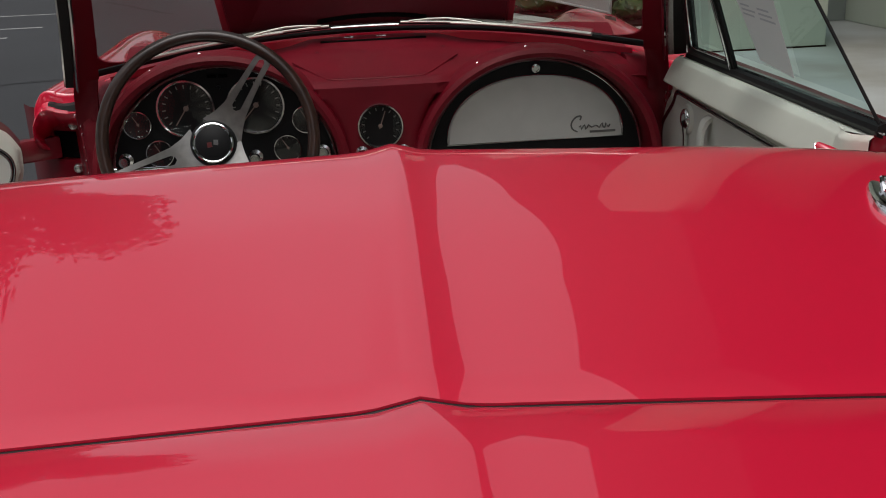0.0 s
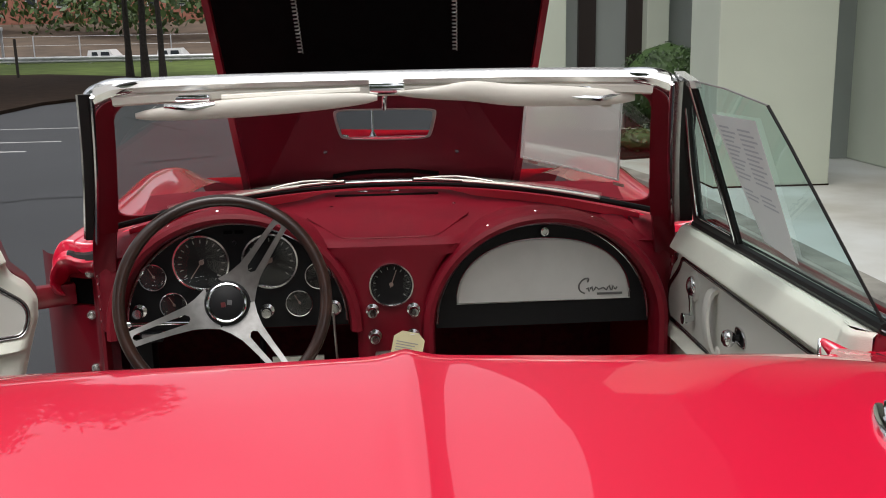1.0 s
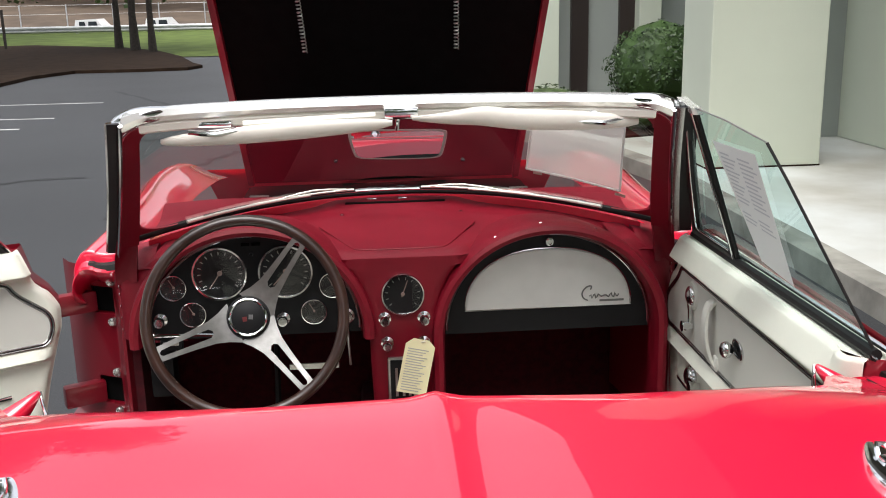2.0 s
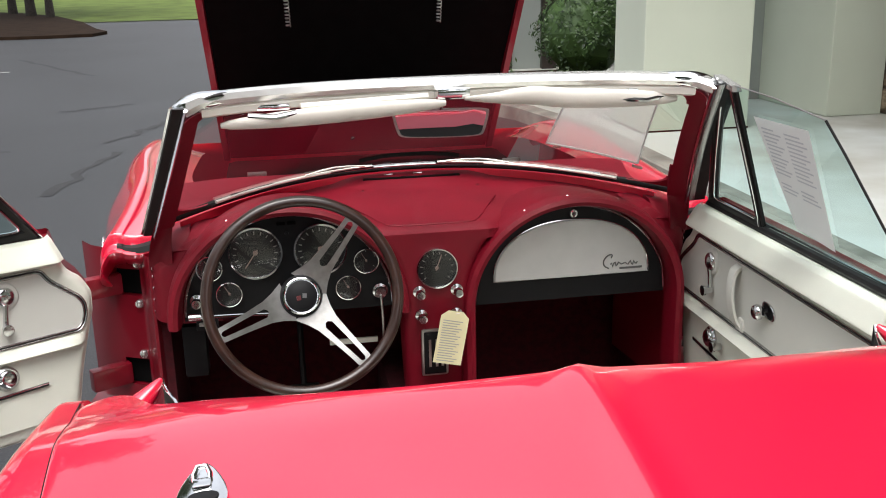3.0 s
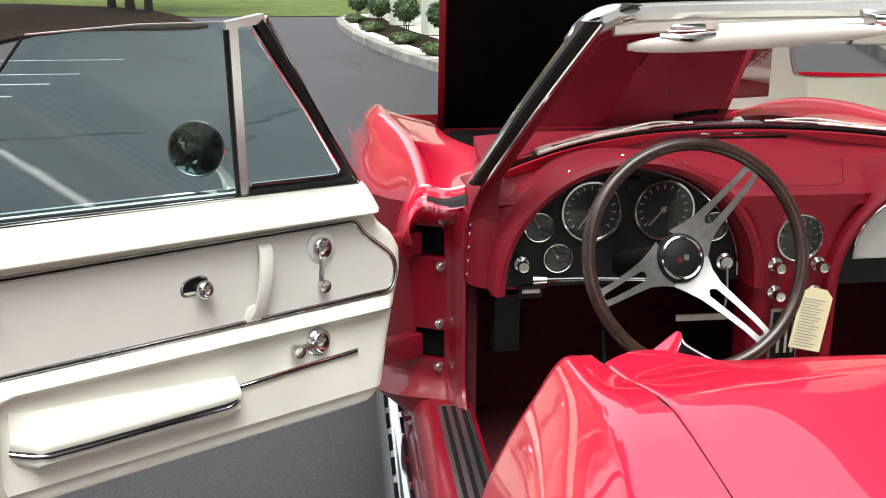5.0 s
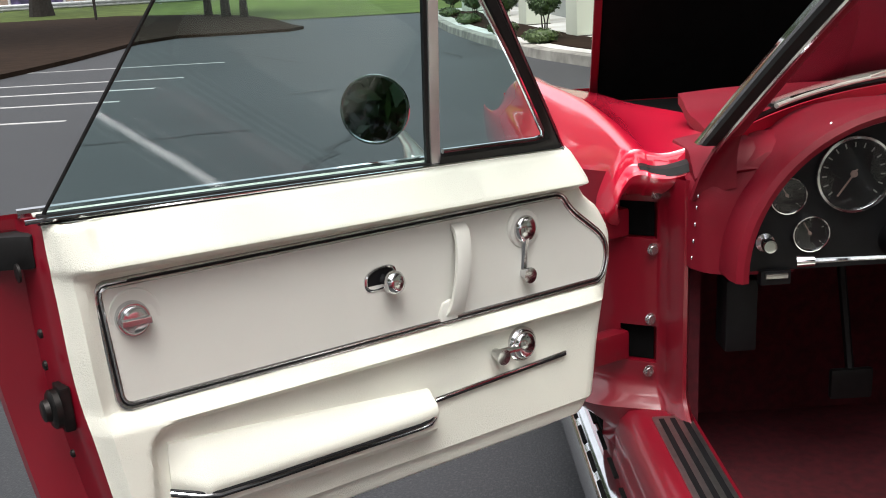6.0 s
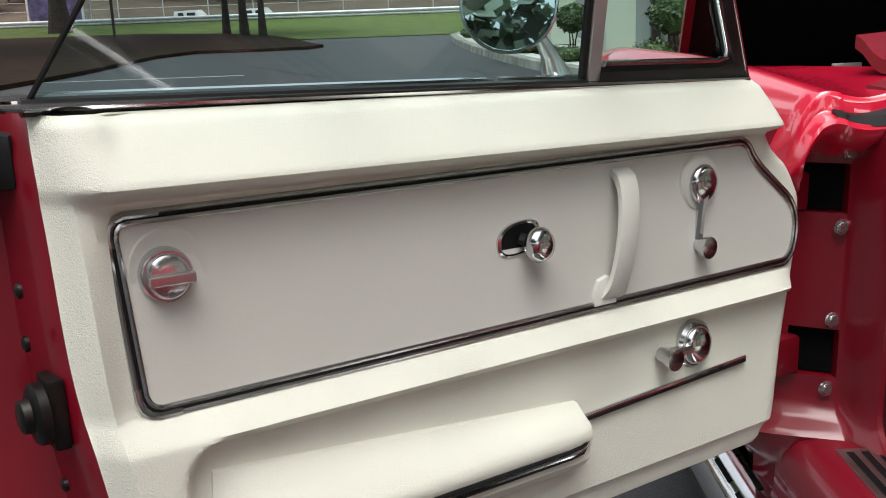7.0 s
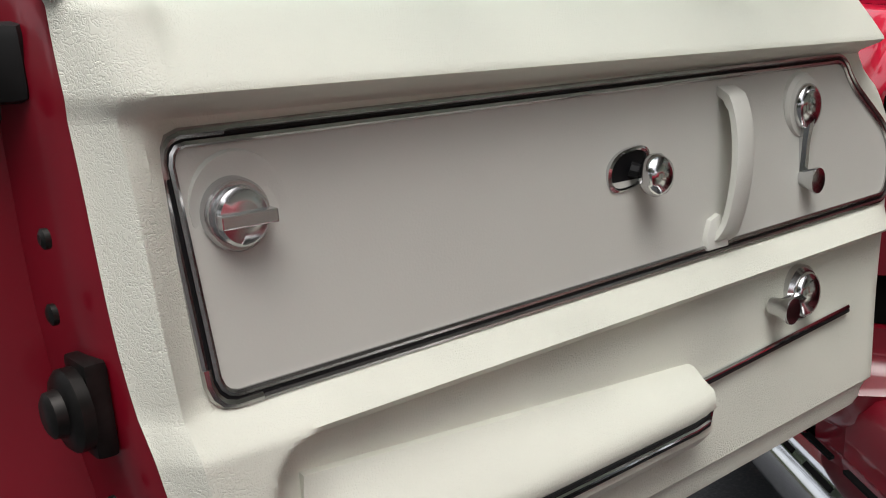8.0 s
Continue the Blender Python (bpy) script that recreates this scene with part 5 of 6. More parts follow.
def hood_rim(bm, sg):
    loft(bm, [[hood_pt(sg * (0.545 + 0.055 * v), v * 1.3, 0.03), hood_pt(sg * (0.548 + 0.055 * v), v * 1.3, 0.0), hood_pt(sg * (0.525 + 0.055 * v), v * 1.3, -0.004), hood_pt(sg * (0.52 + 0.055 * v), v * 1.3, 0.012)] for v in span(0, 1, 12)])


hood = cpart("hood", hood_shell, RED, label="open red hood with a black underside")
for s in (-1, 1):
    # the downward rim takes the darker red, its shade set by colour
    cpart("hood_rim", lambda bm: hood_rim(bm, s), RED_SHADED, hood, "red inner rim with shade darkened into its colour")
cpart("hood_liner", lambda bm: sheet(bm, lambda u, v: hood_pt(u * (0.522 + 0.055 * v), v * 1.3, 0.01 + 0.006 * math.sin(u * 9) * math.sin(v * 7)), span(-1, 1, 31), span(0, 1, 31)), BLACK_FLAT, hood)
SPRING = mat("zinc_spring", (0.7, 0.7, 0.68), rough=0.35, metal=0.8, noise_scale=80, noise_amt=0.3)
for s in (-1, 1):
    def coil(bm):
        n = 34 * 8
        pts = []
        for i in range(n + 1):
            t = i / n
            a = 2 * math.pi * 34 * t
            c = hood_pt(s * 0.268 - 0.013 + 0.02 * (0.5 - t), 0.66 + 0.5 * t, -0.02)
            pts.append(c + Vector((0.008 * math.cos(a), 0.008 * math.sin(a) * 0.8, 0.008 * math.sin(a) * 0.5)))
        tube(bm, pts, 0.0022, 5)
    cpart("hood_spring", coil, SPRING, hood)
    cpart("hood_bracket", lambda bm: (box(bm, s * 0.41 - 0.03, s * 0.41 + 0.03, 0.9, 0.906, 0.80, 0.845, 0.002), box(bm, s * 0.41 - 0.03, s * 0.41 + 0.03, 0.9, 0.95, 0.80, 0.806, 0.002)), STEEL)


# door jambs and sills
POCKETS = ((0.702, 0.768), (0.466, 0.535))


def jamb(bm, s):
    path = [(0.84, 0.3), (0.81, 0.25), (0.78, 0.224), (0.754, 0.211), (0.753, 0.2105), (0.695, 0.1815), (0.694, 0.181), (0.687, 0.174), (0.68, 0.155), (0.673, 0.128), (0.664, 0.112), (0.657, 0.112), (0.65, 0.128), (0.645, 0.2)]
    secs = []
    zs = [0.24, 0.32, 0.39, 0.393, 0.398, 0.405, 0.415, 0.43, 0.445, 0.56, 0.62, 0.68, 0.82]
    for a, b in POCKETS:
        zs += [a - 0.001, a, b, b + 0.001]
    for z in sorted(zs):
        f = 0.045 * smoothstep(0.44, 0.385, z) ** 2
        k = 0.6 if z < 0.389 else 1.0
        deep = any(a <= z <= b for a, b in POCKETS)
        secs.append([(s * (0.645 + (x - 0.645) * k + 0.03 * k * smoothstep(0.44, 0.385, z) ** 2 * (x > 0.7)), y - f + (0.07 if deep and i in (4, 5) else 0), z) for i, (x, y) in enumerate(path)])
    loft(bm, secs)


for s in (-1, 1):
    # same red as the body; the darker colour stands for shade here
    jb = cpart("door_jamb", lambda bm: jamb(bm, s), RED_SHADED)
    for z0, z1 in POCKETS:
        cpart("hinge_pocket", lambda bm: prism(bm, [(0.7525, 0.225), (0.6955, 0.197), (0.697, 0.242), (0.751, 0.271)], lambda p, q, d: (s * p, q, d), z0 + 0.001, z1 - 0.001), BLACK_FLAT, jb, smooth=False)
        cpart("hinge_arm", lambda bm: box(bm, -0.05, 0.05, -0.016, 0.016, z0 + 0.002, z1 - 0.012, 0.006, Matrix.Translation((s * 0.79, 0.193, 0)) @ Matrix.Rotation(radians(28 * -s), 4, 'Z')), RED_SHADED, jb)
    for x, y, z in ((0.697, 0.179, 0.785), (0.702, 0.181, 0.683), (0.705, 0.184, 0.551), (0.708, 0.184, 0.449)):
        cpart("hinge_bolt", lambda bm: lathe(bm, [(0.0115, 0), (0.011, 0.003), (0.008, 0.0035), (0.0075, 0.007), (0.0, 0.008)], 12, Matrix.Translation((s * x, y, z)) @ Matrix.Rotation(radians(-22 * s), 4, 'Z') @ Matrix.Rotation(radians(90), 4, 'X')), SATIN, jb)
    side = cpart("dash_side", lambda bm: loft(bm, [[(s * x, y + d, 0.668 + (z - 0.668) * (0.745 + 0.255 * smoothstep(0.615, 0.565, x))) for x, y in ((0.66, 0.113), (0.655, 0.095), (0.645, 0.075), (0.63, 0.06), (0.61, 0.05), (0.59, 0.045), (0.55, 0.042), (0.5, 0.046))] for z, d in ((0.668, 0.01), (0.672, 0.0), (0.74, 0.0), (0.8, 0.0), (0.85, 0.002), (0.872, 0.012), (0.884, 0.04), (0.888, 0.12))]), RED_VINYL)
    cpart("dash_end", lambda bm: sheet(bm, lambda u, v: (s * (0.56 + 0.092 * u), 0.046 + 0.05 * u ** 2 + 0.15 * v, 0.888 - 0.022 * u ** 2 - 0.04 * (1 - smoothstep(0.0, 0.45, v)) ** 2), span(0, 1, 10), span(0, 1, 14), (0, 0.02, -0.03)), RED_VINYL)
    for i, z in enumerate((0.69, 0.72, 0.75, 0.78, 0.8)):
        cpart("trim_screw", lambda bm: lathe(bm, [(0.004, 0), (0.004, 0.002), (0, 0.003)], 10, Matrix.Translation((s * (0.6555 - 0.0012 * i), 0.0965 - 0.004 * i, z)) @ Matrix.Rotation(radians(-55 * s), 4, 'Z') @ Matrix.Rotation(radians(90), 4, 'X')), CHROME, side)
    sill = cpart("door_sill", lambda bm: loft(bm, [[(s * x, y, z) for x, z in ((0.632, 0.24), (0.634, 0.36), (0.64, 0.383), (0.652, 0.39), (0.725, 0.39), (0.75, 0.382), (0.765, 0.36), (0.768, 0.26), (0.74, 0.2))] for y in span(0.2, -0.88, 8)]), RED_SHADED)
    plate = cpart("sill_plate", lambda bm: box(bm, s * 0.685 - 0.034, s * 0.685 + 0.034, -0.82, 0.108, 0.39, 0.394, 0.0015), STEEL, sill, "ribbed bright sill plate")
    for dx in (-0.02, 0.0, 0.02):
        cpart("sill_groove", lambda bm: box(bm, s * 0.685 + dx - 0.0045, s * 0.685 + dx + 0.0045, -0.81, 0.095, 0.394, 0.3955), BLACK, plate, smooth=False)
    pipe = cpart("side_pipe_cover", lambda bm: loft(bm, [[(s * (0.785 + 0.052 * math.cos(a)), y, 0.235 + 0.055 * math.sin(a)) for a in [2 * math.pi * i / 20 for i in range(20)]] for y in span(0.62, -1.1, 12)], closed_u=True, caps=True), CHROME, car, "slotted bright side exhaust cover")
    for i in range(14):
        for a in (52, 88, 120):
            t = radians(a)
            y = 0.5 - 0.11 * i - (0.05 if a == 88 else 0)
            cpart("slot", lambda bm: box(bm, -0.004, 0.004, -0.036, 0.036, -0.001, 0.0015, 0, Matrix.Translation((s * (0.785 + 0.0525 * math.cos(t)), y, 0.235 + 0.0555 * math.sin(t))) @ Matrix.Rotation(s * (math.pi / 2 - t), 4, 'Y')), BLACK_FLAT, pipe, smooth=False)
    for wy in (1.25, -1.24):
        tyre = cpart("wheel", lambda bm: lathe(bm, [(0.2, -0.09), (0.3, -0.09), (0.33, -0.06), (0.335, 0.0), (0.33, 0.06), (0.3, 0.09), (0.2, 0.09), (0.18, 0.03), (0, 0.03)], 32, Matrix.Translation((s * 0.71, wy, 0.335)) @ Matrix.Rotation(radians(90 * s), 4, 'Y')), RUBBER, car, "black tyre on a bright rim")


# ---- doors ----
TRIM = mat("dull_chrome_trim", (0.5, 0.49, 0.48), rough=0.26, metal=1.0, noise_scale=40, noise_amt=0.2)
INK_PALE = mat("faded_print", (0.6, 0.61, 0.65), rough=0.8)
def door(s, lean, base):
    if s < 0:
        f = lambda u, w, z: Vector((-0.7673, -0.0016, 0.0540)) + u * Vector((-0.7923, -0.5747, 0.0424)) + w * Vector((0.4047, -0.6476, -0.0099)) + z * Vector((0.0023, 0.1472, 0.9374))
    else:
        f = lambda u, w, z: Vector((0.65 - 0.8 * w, 0.13 - u, z))
    vec = lambda a, b, c: f(a, b, c) - f(0, 0, 0)
    right = [(0.416, 0.15), (0.424, 0.115), (0.436, 0.094), (0.46, 0.08), (0.505, 0.071), (0.55, 0.063), (0.66, 0.036), (0.70, 0.026), (0.735, 0.026), (0.76, 0.037), (0.785, 0.055), (0.802, 0.078), (0.82, 0.09), (0.86, 0.104), (0.893, 0.116)]
    left = [(0.416, 0.84), (0.435, 0.868), (0.5, 0.892), (0.6, 0.914), (0.7, 0.933), (0.8, 0.943), (0.87, 0.95), (0.893, 0.951)]

    def w_in(u, z):
        ur, ul = lerp(right, z), lerp(left, z)
        w = 0.004
        pad = min(1, max(0, (0.897 - z) / 0.056)) ** 0.85 * smoothstep(0.823, 0.84, z)
        w += (0.042 if s < 0 else 0.03) * pad * (1 - 0.5 * smoothstep(0.9, 0.94, u))
        w += 0.016 * smoothstep(0.893, 0.915, u) * (1 - pad)
        # roll above the pocket, turning down at its rear end
        R = 0.032
        p, q = u - (0.853 - R), z - (0.625 - R)
        gap = math.hypot(max(p, 0), max(q, 0)) + min(max(p, q), 0) - R
        roll = min(1, max(0, (0.654 - z) / 0.024)) ** 0.8 * smoothstep(-0.007, 0.006, gap) * smoothstep(0.055, 0.09, u)
        w += (0.026 - 0.004 * smoothstep(0.83, 0.87, u)) * roll * (1 - 0.6 * smoothstep(0.893, 0.915, u))
        w -= 0.012 * smoothstep(0.458, 0.45, z)
        # rounded rim
        e = min(u - ur, ul - u)
        w -= 0.03 * (1 - smoothstep(0.0, 0.028, e)) ** 2
        w -= 0.03 * (1 - smoothstep(0.416, 0.44, z)) ** 2
        w -= 0.008 * smoothstep(0.885, 0.893, z)
        return w

    def panel(bm):
        zs = span(0.416, 0.60, 26) + span(0.604, 0.655, 16) + span(0.665, 0.815, 16) + span(0.82, 0.893, 24)
        g = []
        for z in zs:
            ur, ul = lerp(right, z), lerp(left, z)
            ts = [0, 0.004, 0.01, 0.018, 0.03, 0.045, 0.07] + span(0.1, 0.86, 34) + span(0.875, 0.95, 14) + [0.965, 0.978, 0.988, 0.995, 1.0]
            g.append([bm.verts.new(f(ur + (ul - ur) * t, w_in(ur + (ul - ur) * t, z), z)) for t in ts])
        skin(bm, g)
    dr = cpart("door", panel, CREAM, car, "cream vinyl door panel with chrome trim, standing open" if s < 0 else "cream vinyl door panel with chrome trim, closed")

    def axis(u, w, z, tilt=0):
        """Local z out of the panel, local y up, local x towards the front."""
        X, Y, Z = vec(-1, 0, 0), Vector((0, 0, 1)), vec(0, 1, 0)
        m = Matrix((X, Y, Z)).transposed().to_4x4()
        m.translation = f(u, w, z)
        return m

    # inset field of the upper panel, a smoother vinyl
    field = [(0.902, 0.812), (0.152, 0.82), (0.136, 0.793), (0.06, 0.735), (0.053, 0.70), (0.068, 0.661), (0.883, 0.656)]
    loop = []
    k = len(field)
    for i in range(k):
        a, b = Vector(field[i]), Vector(field[(i + 1) % k])
        n = max(1, int((b - a).length / 0.035))
        loop += [tuple(a.lerp(b, j / n)) for j in range(n)]
    loop = chaikin(loop, 2)
    def fieldm(bm):
        o = [bm.verts.new(f(u, 0.0065, z)) for u, z in loop]
        bm.faces.new(o)
    cpart("panel_field", fieldm, CREAM_FLAT, dr)
    def ring(off, w, r):
        cx, cz = 0.47, 0.735
        pts = []
        m = len(loop)
        for i, (u, z) in enumerate(loop):
            a, b = Vector(loop[i - 1]), Vector(loop[(i + 1) % m])
            d = (b - a).normalized()
            nrm = Vector((d.y, -d.x))
            if nrm.dot(Vector((u - cx, z - cz))) < 0:
                nrm = -nrm
            pts.append(f(u + nrm.x * off, w, z + nrm.y * off))
        return lambda bm: tube(bm, pts, r, 7, closed=True)
    tr = cpart("panel_trim", ring(0.0034, 0.0072, 0.0024), TRIM, dr, "double chrome trim strip with a black centre")
    cpart("trim_insert", ring(0.0, 0.0066, 0.0018), BLACK, tr)
    cpart("trim_inner", ring(-0.0034, 0.0072, 0.0024), TRIM, tr)
    tail = len(loop) // 2
    for cap in ([q for q in loop[tail:] if q[0] > 0.86 and q[1] > 0.785] + [q for q in loop[:tail] if q[0] > 0.855], [q for q in loop if q[0] > 0.85 and q[1] < 0.685]):
        cpart("corner_cap", lambda bm: tube(bm, [f(u + 0.0024, 0.0068, z + (0.0024 if z > 0.74 else -0.0024)) for u, z in cap], 0.0034, 8), TRIM, tr)
    for (u0, z0), (u1, z1) in (((0.158, 0.551), (0.425, 0.541)),):
        st = cpart("lower_trim", lambda bm: tube(bm, [f(u0, 0.009, z0 + 0.003), f(u1, 0.009, z1 + 0.003)], 0.0025, 7), CHROME, dr)
        cpart("lower_trim_insert", lambda bm: tube(bm, [f(u0, 0.008, z0 - 0.001), f(u1, 0.008, z1 - 0.001)], 0.003, 7), BLACK, st)

    # armrest
    def arm(bm):
        secs = []
        for t in span(0, 1, 22):
            u = 0.436 + 0.397 * t
            kk = (1 - smoothstep(0.9, 1.0, t)) * 1.0
            out = 0.046 * (0.25 + 0.75 * kk) * (0.9 + 0.1 * smoothstep(0, 0.02, t))
            zt = 0.563 + 0.035 * t
            zo = 0.54 + 0.012 * smoothstep(0.9, 1, t)
            secs.append([f(u, w, z) for w, z in ((-0.004, zt), (0.012, zt - 0.001), (out * 0.6, zo + (zt - zo) * 0.42 + 0.004), (out * 0.93, zo + 0.007), (out, zo), (out, zo - 0.008), (out - 0.006, zo - 0.016), (out - 0.006, zo - 0.03), (out - 0.016, zo - 0.04), (-0.004, zo - 0.046))])
        loft(bm, secs, caps=True)
    am = cpart("armrest", arm, CREAM, dr, "moulded cream vinyl armrest")
    ARM = [(0.424, 0.009, 0.537), (0.432, 0.022, 0.535), (0.44, 0.038, 0.53), (0.452, 0.0455, 0.5255), (0.47, 0.0465, 0.524), (0.6, 0.0465, 0.524), (0.72, 0.0465, 0.524), (0.78, 0.0455, 0.525), (0.803, 0.038, 0.528), (0.82, 0.026, 0.531), (0.835, 0.012, 0.533)]
    cpart("armrest_trim", lambda bm: tube(bm, [f(u, w, z) for u, w, z in ARM], 0.0022, 7), CHROME, am)
    for dz in (-0.0034, 0.0034):
        cpart("armrest_insert", lambda bm: tube(bm, [f(u, w - 0.0008, z + dz) for u, w, z in ARM], 0.0019, 7), BLACK, am)

    def crank(u, z, du, dz, hw, nm):
        M = axis(u, 0.004, z)
        c = cpart(nm, lambda bm: lathe(bm, [(0.0225, 0.008), (0.0225, 0.012), (0.0205, 0.0165), (0.0155, 0.0205), (0.008, 0.0235), (0, 0.0245)], 22, M), KNOB, dr, "chrome window crank on a cream collar" if hw else "chrome window crank")
        if hw:
            cpart("collar", lambda bm: lathe(bm, [(0.033, -0.004), (0.0325, 0.004), (0.029, 0.009), (0.0, 0.0115)], 28, M), CREAM_FLAT, c)
        else:
            cpart("collar", lambda bm: lathe(bm, [(0.028, -0.004), (0.028, 0.005), (0.024, 0.01), (0.0, 0.011)], 28, M), KNOB, c)
        e = Vector((-du, dz, 0.012))
        cpart("arm", lambda bm: tube(bm, [M @ Vector((0, 0, 0.014)), M @ Vector((-du * 0.5, dz * 0.5, 0.012)), M @ e], [0.0075, 0.0055, 0.006], 8), KNOB, c)
        cpart("knob", lambda bm: lathe(bm, [(0.008, -0.006), (0.0085, 0.0), (0.009, 0.008), (0.013, 0.022), (0.0125, 0.025), (0.0, 0.027)], 14, M @ Matrix.Translation(e)), KNOB, c)
    crank(0.237, 0.776, 0.008, -0.068, True, "vent_crank")
    crank(0.249, 0.588, 0.058, 0.0, False, "window_crank")

    # release lever in an oval recess
    M = axis(0.508, 0.0072, 0.747)
    def ov(k, d, r=0.0):
        return [M @ Vector((k * 0.027 * math.copysign(abs(math.cos(a)) ** 0.8, math.cos(a)), k * 0.0165 * math.copysign(abs(math.sin(a)) ** 0.8, math.sin(a)) + 0.18 * k * 0.027 * math.cos(a), d)) for a in [2 * math.pi * i / 28 for i in range(28)]]
    es = cpart("lever_recess", lambda bm: loft(bm, [ov(1.0, -0.001), ov(1.0, 0.003), ov(0.9, 0.0045), ov(0.82, 0.003), ov(0.8, 0.0006)], closed_u=True), KNOB, dr)
    cpart("recess_floor", lambda bm: bm.faces.new([bm.verts.new(p) for p in ov(0.82, 0.0008)]), BLACK, es)
    lv = cpart("release_lever", lambda bm: tube(bm, [M @ Vector((0.002, 0, 0.001)), M @ Vector((0.009, -0.003, 0.012)), M @ Vector((0.012, -0.004, 0.018))], [0.006, 0.0055, 0.008], 8), BLACK, dr)
    cpart("lever_ball", lambda bm: lathe(bm, [(0.004, -0.014), (0.011, -0.012), (0.0165, -0.004), (0.0175, 0.003), (0.0145, 0.011), (0.008, 0.0155), (0, 0.0165)], 20, M @ Matrix.Translation((0.012, -0.004, 0.024))), KNOB, lv)

    # pull strap
    def pull(bm):
        secs = []
        for t in span(0, 1, 22):
            z = 0.806 - 0.142 * t
            w = 0.004 + 0.034 * (math.sin(math.pi * min(1, t * 1.02)) ** 0.42) * (1 - 0.25 * t)
            u = 0.366 + 0.017 * t
            hwid = 0.013 + 0.005 * smoothstep(0.86, 1.0, t)
            th = 0.0055
            c = [(-1, -0.7), (-0.7, -1), (0.7, -1), (1, -0.7), (1, 0.7), (0.7, 1), (-0.7, 1), (-1, 0.7)]
            secs.append([f(u + a * hwid, w + b * th, z + (th if t < 0.1 else 0) * (b < 0) * -1) for a, b in c])
        loft(bm, secs, closed_u=True, caps=True)
    ph = cpart("pull_handle", pull, CREAM_FLAT, dr, "curved cream pull strap")
    cpart("handle_foot", lambda bm: loft(bm, [[f(0.388 + a * k, d, 0.668 + b * k) for a, b in ((-0.012, -0.008), (0.02, -0.008), (0.022, 0.004), (0.014, 0.02), (0.0, 0.024), (-0.012, 0.016))] for d, k in ((0.004, 1.0), (0.012, 0.95), (0.014, 0.8))], closed_u=True, caps=True), CREAM_FLAT, ph)

    # turn lock
    M = axis(0.861, 0.0065, 0.765)
    tl = cpart("turn_lock", lambda bm: lathe(bm, [(0.0215, -0.002), (0.021, 0.007), (0.0195, 0.01), (0.0175, 0.01), (0.017, 0.015), (0.015, 0.0175), (0.008, 0.0185), (0.0, 0.019)], 30, M), SATIN, dr, "chrome turn lock knob")
    cpart("finger_bar", lambda bm: box(bm, -0.017, 0.019, -0.0045, 0.0035, 0.014, 0.025, 0.001, M), SATIN, tl, smooth=False)
    cpart("lock_recess", lambda bm: lathe(bm, [(0.032, -0.0045), (0.031, 0.0008), (0.027, 0.0004), (0.022, -0.002)], 30, M @ Matrix.Translation((0.004, 0.004, 0))), CREAM_FLAT, tl)

    # red shell: rear edge, bottom and outer skin
    def shell(bm):
        secs = []
        for z in span(0.416, 0.893, 14):
            ur, ul = lerp(right, z), lerp(left, z)
            o = 0.1 + 0.05 * math.sin(math.pi * min(1, max(0, (z - 0.3) / 0.62))) 
            ue = ul + 0.075
            a = w_in(ul, z) - 0.001
            secs.append([f(ul - 0.004, a, z), f(ul + 0.002, a - 0.006, z), f(ul + 0.01, a - 0.03, z), f(ul + 0.02, -o + 0.035, z), f(ue - 0.004, -o + 0.02, z), f(ue, -o, z), f((ue + ur) / 2, -o - 0.008, z), f(ur - 0.02, -o, z), f(ur - 0.02, -o + 0.02, z), f(ur + 0.002, w_in(ur, z) - 0.004, z)])
        loft(bm, secs)
        bm.faces.new([bm.verts.new(p) for p in secs[0]])
        bm.faces.new([bm.verts.new(p + Vector((0, 0, -0.012))) for p in secs[-1]])
    # shell in the darkened red, shade included in the colour
    sh = cpart("door_shell", shell, RED_SHADED, dr)
    cpart("door_top", lambda bm: loft(bm, [[f(u, w_in(u, 0.893) - 0.001, 0.892), f(u, -0.02, 0.8895), f(u, -0.06, 0.888), f(u, -0.1, 0.884)] for u in span(0.133, 0.95, 20)]), CREAM, dr)
    cpart("edge_seal", lambda bm: tube(bm, [f(lerp(left, z) + 0.034, -0.118 - 0.045 * math.sin(math.pi * (z - 0.3) / 0.62), z) for z in span(0.41, 0.86, 10)], 0.006, 8), RUBBER, sh)
    cpart("corner_seal", lambda bm: box(bm, -0.03, 0.03, -0.02, 0.025, -0.03, 0.012, 0.008, Matrix.Translation(f(0.975, -0.075, 0.865))), RUBBER, sh)
    # latch on the rear edge
    A = vec(1, 0, 0)
    Lm = Matrix((Vector((0, 0, 1)).cross(A), Vector((0, 0, 1)), A)).transposed().to_4x4()
    Lm.translation = f(lerp(left, 0.66) + 0.02, -0.045, 0.66)
    DKM = mat("dark_metal", (0.045, 0.042, 0.04), rough=0.45, metal=0.9, noise_scale=40, noise_amt=0.5)
    lt = cpart("door_latch", lambda bm: (box(bm, -0.017, 0.015, -0.028, 0.028, -0.012, 0.002, 0.004, Lm), lathe(bm, [(0.024, 0.002), (0.024, 0.009), (0.021, 0.012), (0.014, 0.013), (0.013, 0.019), (0.01, 0.021), (0, 0.021)], 18, Lm)), DKM, sh, "worn dark metal door latch")
    for dx, dz, r in ((0.0, 0.055, 0.006), (0.02, 0.1, 0.0055), (-0.012, 0.165, 0.011), (0.02, -0.052, 0.005)):
        cpart("edge_screw", lambda bm: lathe(bm, [(r, 0), (r, 0.003), (r * 0.5, 0.0045), (0, 0.004)], 10, Lm @ Matrix.Translation((dx, dz, 0.002 + dz * 0.08))), DKM, sh)

    # glass, vent window, frames
    def gw(z):
        return base + (lean - base) * (z - 0.89) / 0.333
